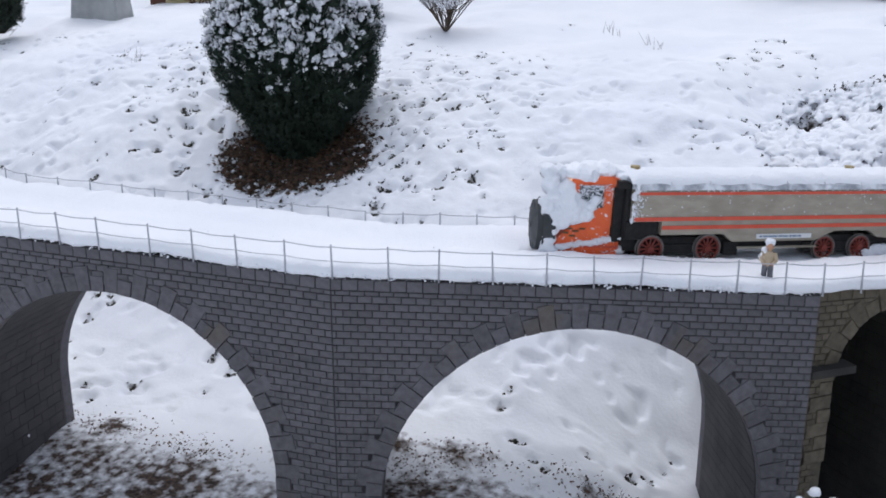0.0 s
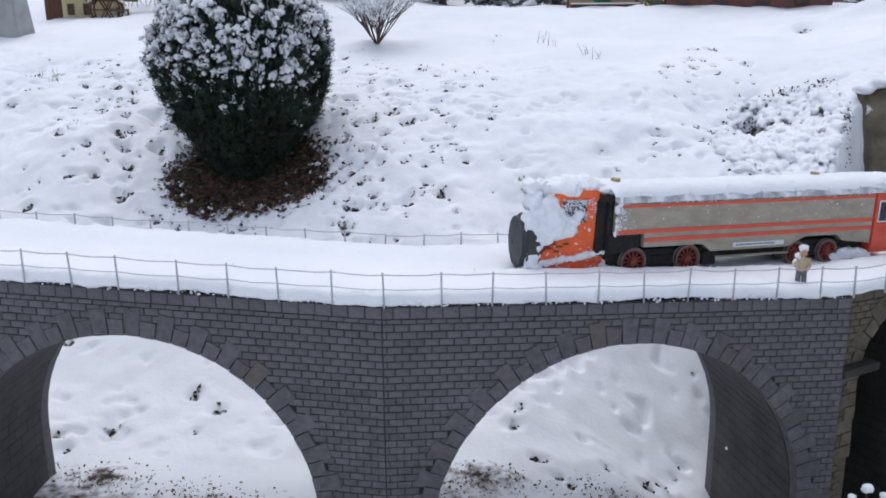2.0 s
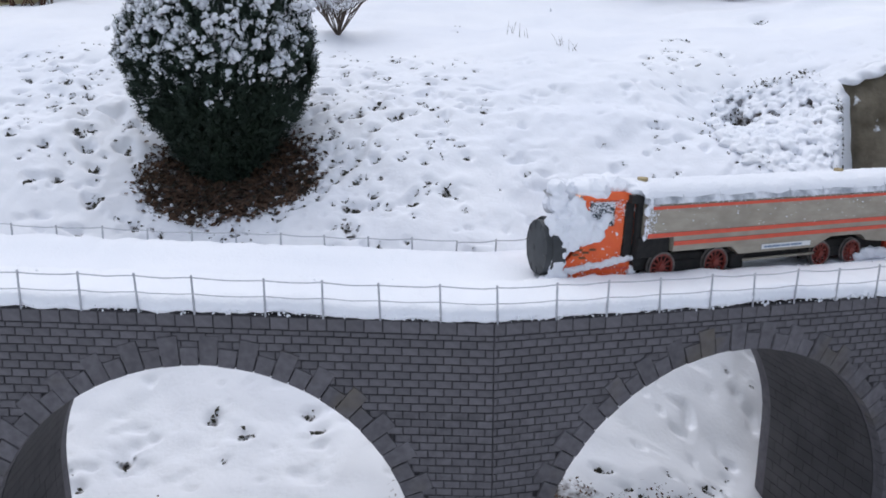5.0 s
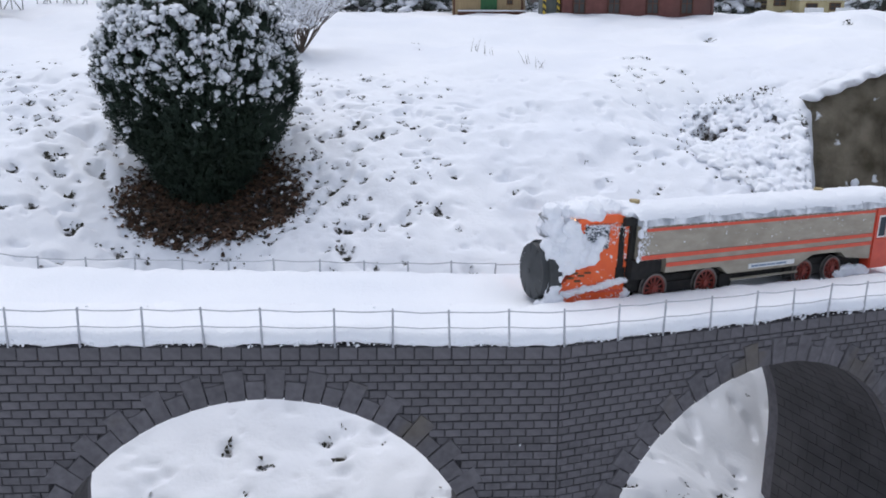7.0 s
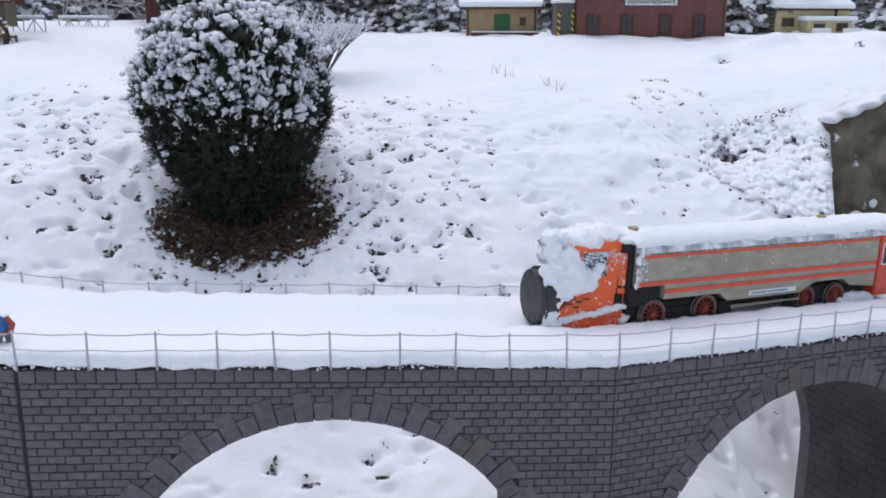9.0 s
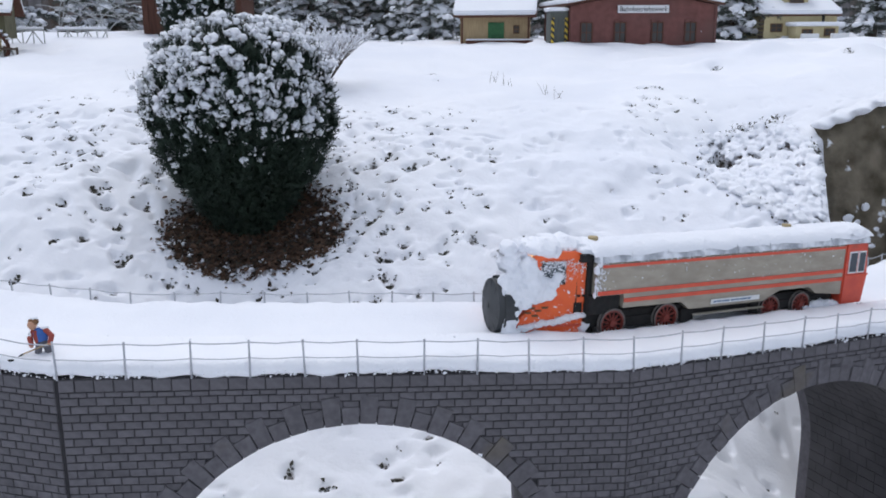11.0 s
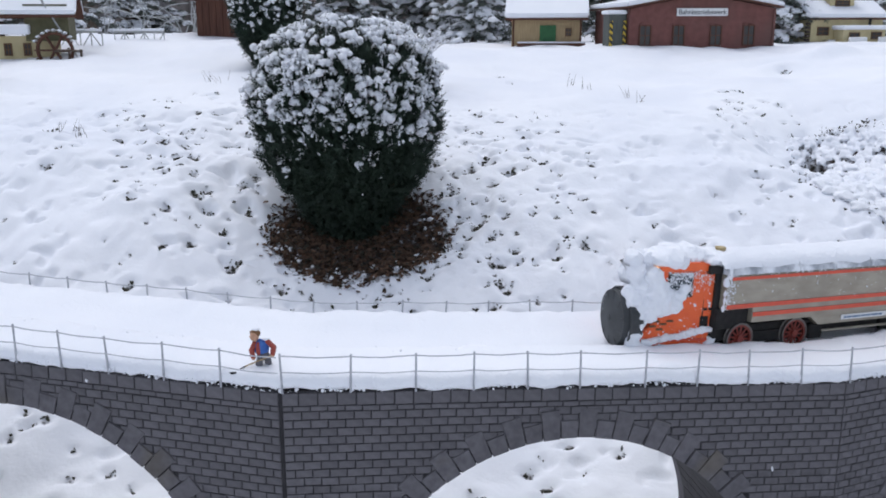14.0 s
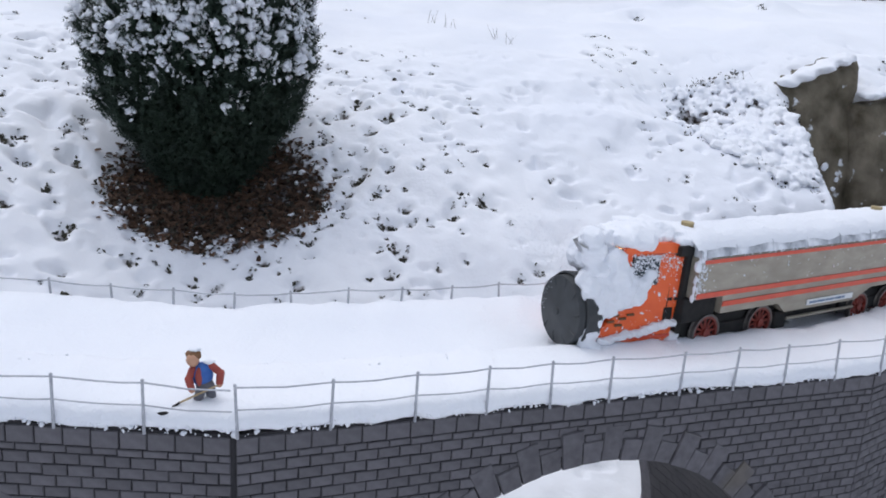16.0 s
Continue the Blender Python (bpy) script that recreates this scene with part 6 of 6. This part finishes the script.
def lattice_fence(x0, x1, y, z, bays):
    f = empty("lattice_fence", pose(x0, y, z))
    tagged(f, "low grey lattice rail topped with snow", "fence", "lattice fences")
    L = x1 - x0
    bm = bmesh.new()
    rod(bm, (0, 0, 0.115), (L, 0, 0.115), 0.007, 0.007, 6)
    part("top_rail", bm, CONCRETE, f)
    bm = bmesh.new()
    rod(bm, (0, 0, 0.126), (L, 0, 0.126), 0.010, 0.010, 7)
    part("rail_snow", bm, SNOW_FINE, f)
    for k in range(bays + 1):
        bm = bmesh.new()
        x = L * k / bays
        rod(bm, (x, 0, -0.03), (x, 0, 0.115), 0.004, 0.004, 5)
        part("post", bm, CONCRETE, f)
        if k < bays:
            bm = bmesh.new()
            a, b = (0.0, 0.11) if k % 2 == 0 else (0.11, 0.0)
            rod(bm, (x, 0, a), (L * (k + 1) / bays, 0, b), 0.0038, 0.0038, 5)
            part("brace", bm, CONCRETE, f)


goods_shed()
engine_shed()
cream_house()
red_hut()
watermill()
lattice_fence(-4.42, -3.98, 6.28, 1.60, 6)
lattice_fence(-3.94, -3.60, 6.42, 1.60, 5)


# ---------------------------------------------------------------- woods
def conifer(name, x, y, h, spread, seed, label):
    """A young fir: whorls of drooping boughs with needles below and snow above."""
    g = np.random.default_rng(seed)
    z = height_at(x, y)
    top = empty(name, Matrix.Translation((x, y, z)))
    tagged(top, label, "tree", "firs behind the model village")
    bm = bmesh.new()
    rod(bm, (0, 0, -0.1), (0, 0, h), 0.03 * h, 0.006, 7)
    part("trunk", bm, BARK, top)
    pos, d, s, sp, sd, ss = [], [], [], [], [], []
    tiers = int(h / 0.11)
    for t in range(tiers):
        f = t / tiers
        zz = h * (0.06 + 0.93 * f)
        R = spread * (1 - f) ** 0.85 + 0.05
        for k in range(7):
            a = g.uniform(0, 2 * math.pi)
            R1 = R * g.uniform(0.65, 1.1)
            for q in np.linspace(0.12, 1, int(4 + R1 * 14)):
                p = np.array((R1 * q * math.cos(a), R1 * q * math.sin(a), zz - 0.22 * R1 * q * q + 0.05 * R1))
                for side in (-1, 1):
                    pos.append(p + g.normal(size=3) * 0.012)
                    d.append(np.array((math.cos(a + side * 0.8), math.sin(a + side * 0.8), -0.25)) + g.normal(size=3) * 0.2)
                    s.append(0.11 * g.uniform(0.7, 1.3))
                if g.random() < 0.95:
                    sp.append(p + np.array((0, 0, 0.018)) + g.normal(size=3) * 0.01)
                    sd.append((g.normal() * 0.25, g.normal() * 0.25, 1))
                    w = 0.026 * g.uniform(0.6, 1.8)
                    ss.append((w * 1.5, w * 1.2, w * 0.6))
    v, f = scatter(SPRIG_V, SPRIG_F, frames_from(np.array(pos), np.array(d), np.array(s), g))
    tagged(raw("foliage", v, f, FIR, top), kind="stuff")
    v, f = scatter(lumpy(g, ICO_V, 0.5), ICO_F, frames_from(np.array(sp), np.array(sd), np.array(ss), g))
    tagged(raw("bough_snow", v, f, SNOW_FINE, top, smooth=True), kind="stuff")


for i, (x, y, h, s) in enumerate(((-5.4, 9.0, 1.5, 0.55), (-6.1, 8.2, 1.2, 0.5), (-2.5, 9.2, 1.6, 0.6), (-1.3, 8.7, 1.1, 0.45), (-1.75, 9.6, 1.5, 0.5), (0.02, 9.3, 1.2, 0.45), (1.45, 8.3, 0.9, 0.36), (1.7, 8.9, 1.1, 0.4), (3.4, 9.6, 1.5, 0.5), (-4.9, 10.2, 1.6, 0.5), (-3.4, 10.4, 1.7, 0.6), (-0.7, 10.3, 1.6, 0.5))):
    conifer("fir_tree", x, y, h, s, 50 + i, "young fir tree laden with snow")


def tree_trunk(x, y, r, h, seed, label="tall bare tree trunk at the edge of the woods"):
    top = empty("forest_tree", Matrix.Translation((x, y, height_at(x, y))))
    tagged(top, label, "tree", "trunks of the woods")
    bm = bmesh.new()
    prev = Vector((0, 0, -0.1))
    for k in range(1, 9):
        cur = Vector((0.03 * noise.noise((seed, k * 0.6, 0)), 0.03 * noise.noise((seed, k * 0.6, 5)), h * k / 8))
        rod(bm, prev, cur, r * (1.25 - 0.1 * k) if k == 1 else r * (1.06 - 0.03 * k), r * (1.03 - 0.03 * k), 12)
        prev = cur
    part("trunk", bm, BARK, top)
    bm = bmesh.new()
    g = random.Random(seed)
    for k in range(5):
        z = h * g.uniform(0.2, 0.9)
        a = g.uniform(0, 6.3)
        q = Vector((0, 0, z))
        dirn = Vector((math.cos(a), math.sin(a) * 0.5, g.uniform(0.1, 0.6)))
        for s in range(3):
            nq = q + dirn * r * 2.2
            rod(bm, q, nq, r * 0.16 * (1 - s * 0.25), r * 0.16 * (0.75 - s * 0.25), 5)
            q = nq
            dirn += Vector((g.gauss(0, 0.3), g.gauss(0, 0.3), 0.15))
    part("branches", bm, TWIG, top)


for i, (x, y, r, h) in enumerate(((-5.0, 10.5, 0.16, 5), (-3.9, 11.5, 0.10, 5), (3.3, 11.0, 0.08, 5), (3.8, 10.4, 0.07, 5), (4.3, 10.8, 0.09, 5), (-5.9, 11.5, 0.09, 5), (0.9, 11.8, 0.08, 5), (2.7, 11.6, 0.06, 5))):
    tree_trunk(x, y, r, h, 90 + i)


def brambles():
    """Arching bare shoots with snow, beside the hut."""
    g = random.Random(8)
    bm = bmesh.new()
    for k in range(26):
        x = g.uniform(-4.6, -3.6)
        a = Vector((x, g.uniform(7.6, 8.6), 1.58))
        dirn = Vector((g.uniform(-0.5, 0.5), g.uniform(-0.2, 0.2), 1)).normalized()
        bend = g.choice((-1, 1)) * g.uniform(0.08, 0.2)
        for s in range(9):
            b = a + dirn * 0.07
            rod(bm, a, b, 0.0045, 0.0042, 5)
            dirn = (dirn + Vector((bend, 0, -0.12))).normalized()
            a = b
    tagged(part("bramble_shoots", bm, CONCRETE), "arching bare shoots rimed with snow", "plants", kind="stuff")


brambles()


def far_woods():
    g = np.random.default_rng(61)
    V, F, o = [], [], 0
    n = 8
    for _ in range(260):
        x, y = g.uniform(-16, 16), g.uniform(12.5, 22)
        r = g.uniform(0.025, 0.11)
        lean = g.normal() * 0.15
        c = np.array([(math.cos(2 * math.pi * k / n), math.sin(2 * math.pi * k / n)) for k in range(n)])
        lo = np.column_stack([x + c[:, 0] * r, y + c[:, 1] * r, np.full(n, 1.4)])
        hi = np.column_stack([x + lean + c[:, 0] * r * 0.6, y + c[:, 1] * r * 0.6, np.full(n, 9.0)])
        V.append(np.concatenate([lo, hi]))
        k = np.arange(n)
        F.append(np.column_stack([k, (k + 1) % n, (k + 1) % n + n, k + n]) + o)
        o += 2 * n
    tagged(raw("woods", np.concatenate(V), np.concatenate(F), FAR_BARK, smooth=True), "bare grey-brown winter woods, paled for haze", "woods", kind="stuff")
    a = np.linspace(-0.2 * math.pi, 1.2 * math.pi, 60)
    lo = np.column_stack([30 * np.cos(a), 2 + 26 * np.sin(a), np.full(60, -2.0)])
    hi = lo + np.array((0, 0, 11.0))
    i = np.arange(59)
    tagged(raw("backdrop", np.concatenate([lo, hi]), np.column_stack([i, i + 1, i + 61, i + 60]), WOODS, smooth=True), "hazy grey-brown distant woods", "woods", kind="structure")


far_woods()


# ---------------------------------------------------------------- figures
def worker():
    """Small painted figure shovelling snow, bent forward."""
    mats = [GREYC, BLUE, MAROON, SKIN, HAIR, SNOW_FINE, PLANK, BLACK]
    bm = bmesh.new()
    for x, y in ((-0.010, -0.004), (0.013, 0.004)):
        rod(bm, (x, y, -0.004), (0.003 + x * 0.45, y, 0.026), 0.0062, 0.0072, 10, 0)
    blob(bm, (0.003, 0, 0.029), (0.0125, 0.010, 0.009), 2, 0.05, 1, 0)
    blob(bm, (0.000, 0, 0.044), (0.0145, 0.011, 0.017), 3, 0.08, 2, 1)
    blob(bm, (-0.0045, -0.0075, 0.044), (0.0050, 0.0055, 0.014), 2, 0.05, 3, 2)
    for pts in (((0.012, 0.0, 0.056), (0.024, -0.004, 0.046), (0.022, -0.010, 0.032)), ((-0.012, -0.002, 0.053), (-0.018, -0.006, 0.041), (-0.014, -0.012, 0.027))):
        for a, b in zip(pts, pts[1:]):
            rod(bm, a, b, 0.0056, 0.0048, 9, 2)
        for p in pts[:2]:
            blob(bm, p, 0.0056, 2, 0.05, 1, 2)
        blob(bm, pts[2], 0.0042, 2, 0.05, 1, 3)
    blob(bm, (-0.012, -0.003, 0.068), (0.0088, 0.0088, 0.0105), 3, 0.05, 5, 3)
    blob(bm, (-0.0105, 0.0, 0.073), (0.0102, 0.0100, 0.0085), 3, 0.15, 6, 4)
    blob(bm, (-0.008, 0.001, 0.0805), (0.0080, 0.0075, 0.0032), 2, 0.3, 7, 5)
    blob(bm, (0.010, 0.002, 0.061), (0.0075, 0.007, 0.003), 2, 0.3, 8, 5)
    rod(bm, (0.026, -0.011, 0.034), (-0.030, -0.016, 0.012), 0.0014, 0.0014, 7, 6)
    rod(bm, (-0.030, -0.016, 0.012), (-0.040, -0.017, 0.006), 0.0016, 0.002, 7, 7)
    blob(bm, (-0.050, -0.018, 0.001), (0.013, 0.009, 0.003), 2, 0.15, 9, 7)
    ob = part("worker_figure", bm, mats)
    x, y = WK
    ob.matrix_world = pose(x, y, deck_z(x) + 0.0265)
    tagged(ob, "small painted figure in a blue vest shovelling snow", "figurine")


def bystander():
    mats = [GREYC, BEIGE, SKIN, SNOW_FINE]
    bm = bmesh.new()
    for x in (-0.008, 0.007):
        rod(bm, (x, 0, -0.008), (x * 0.8, 0, 0.030), 0.0058, 0.0066, 10, 0)
    blob(bm, (0, 0, 0.044), (0.014, 0.010, 0.021), 3, 0.08, 1, 1)
    for s in (-1, 1):
        rod(bm, (s * 0.012, 0, 0.058), (s * 0.017, -0.004, 0.042), 0.005, 0.0045, 8, 1)
        rod(bm, (s * 0.017, -0.004, 0.042), (s * 0.010, -0.011, 0.034), 0.0045, 0.004, 8, 1)
        blob(bm, (s * 0.009, -0.012, 0.033), 0.004, 2, 0, 1, 2)
    blob(bm, (0.001, -0.001, 0.073), (0.0080, 0.0085, 0.0100), 3, 0.04, 2, 2)
    blob(bm, (0, 0.002, 0.083), (0.011, 0.010, 0.0085), 3, 0.25, 3, 3)
    blob(bm, (-0.010, 0.003, 0.062), (0.008, 0.009, 0.010), 2, 0.3, 4, 3)
    blob(bm, (-0.016, 0.002, 0.046), (0.007, 0.008, 0.012), 2, 0.3, 5, 3)
    ob = part("bystander_figure", bm, mats)
    x, y = BY
    ob.matrix_world = pose(x, y, deck_z(x) + 0.027)
    tagged(ob, "small beige-coated figure with snow on its head", "figurine")


WK, BY = (-2.148, 1.603), (-0.021, 2.140)
worker()
bystander()


# ---------------------------------------------------------------- falling snow
def flakes():
    """Loose flakes on their way down, each with its own drift."""
    g = random.Random(17)
    made = []
    me = []
    for k in range(4):
        bm = bmesh.new()
        for j in range(3):
            blob(bm, (g.uniform(-0.5, 0.5), g.uniform(-0.5, 0.5), g.uniform(-0.5, 0.5)), 0.7, 1, 0.5, k * 3 + j)
        m = bpy.data.meshes.new("snowflake")
        bm.to_mesh(m)
        bm.free()
        m.materials.append(SNOW_FINE)
        me.append(m)
    for k in range(64):
        ob = new("snowflake", me[k % 4])
        s = g.uniform(0.0012, 0.0028)
        ob.scale = (s, s, s * 1.5)
        tagged(ob, "small white snowflake falling through the air", "snowflake", "falling snowflakes")
        x, y = g.uniform(-2.8, 0.2), g.uniform(1.0, 1.5) if k % 3 else g.uniform(2.3, 3.2)
        land_t = -1.0 + 17.5 * (k + g.random()) / 64
        speed = g.uniform(0.42, 0.6)
        floor_z = height_at(x, y) - 0.002
        rows = []
        for j in range(17):
            fall = max(0.0, land_t + 1.2 - j)
            rows.append((float(j), pose(x + 0.10 * fall + 0.02 * math.sin(j + k), y, floor_z + speed * fall)))
        made.append((ob, rows))
    return made


FLAKES = flakes()


def motions():
    walk(railcar, [(t, on_track(phi + 8.58)) for t, phi in TRAVEL])
    walk(plow, [(t, on_track(phi + 0.22)) for t, phi in TRAVEL])
    for w, r in WHEELS:
        base = w.matrix_basis.translation.copy()
        walk(w, [(t, Matrix.Translation(base) @ Matrix.Rotation(-radians(25.47 - phi) * RADIUS / r, 4, 'Y')) for t, phi in TRAVEL])
    base = rotor.matrix_basis.translation.copy()
    walk(rotor, [(k * 0.1, Matrix.Translation(base) @ Matrix.Rotation(radians(83) * k, 4, 'X')) for k in range(161)])
    for flake, rows in FLAKES:
        walk(flake, rows)


motions()
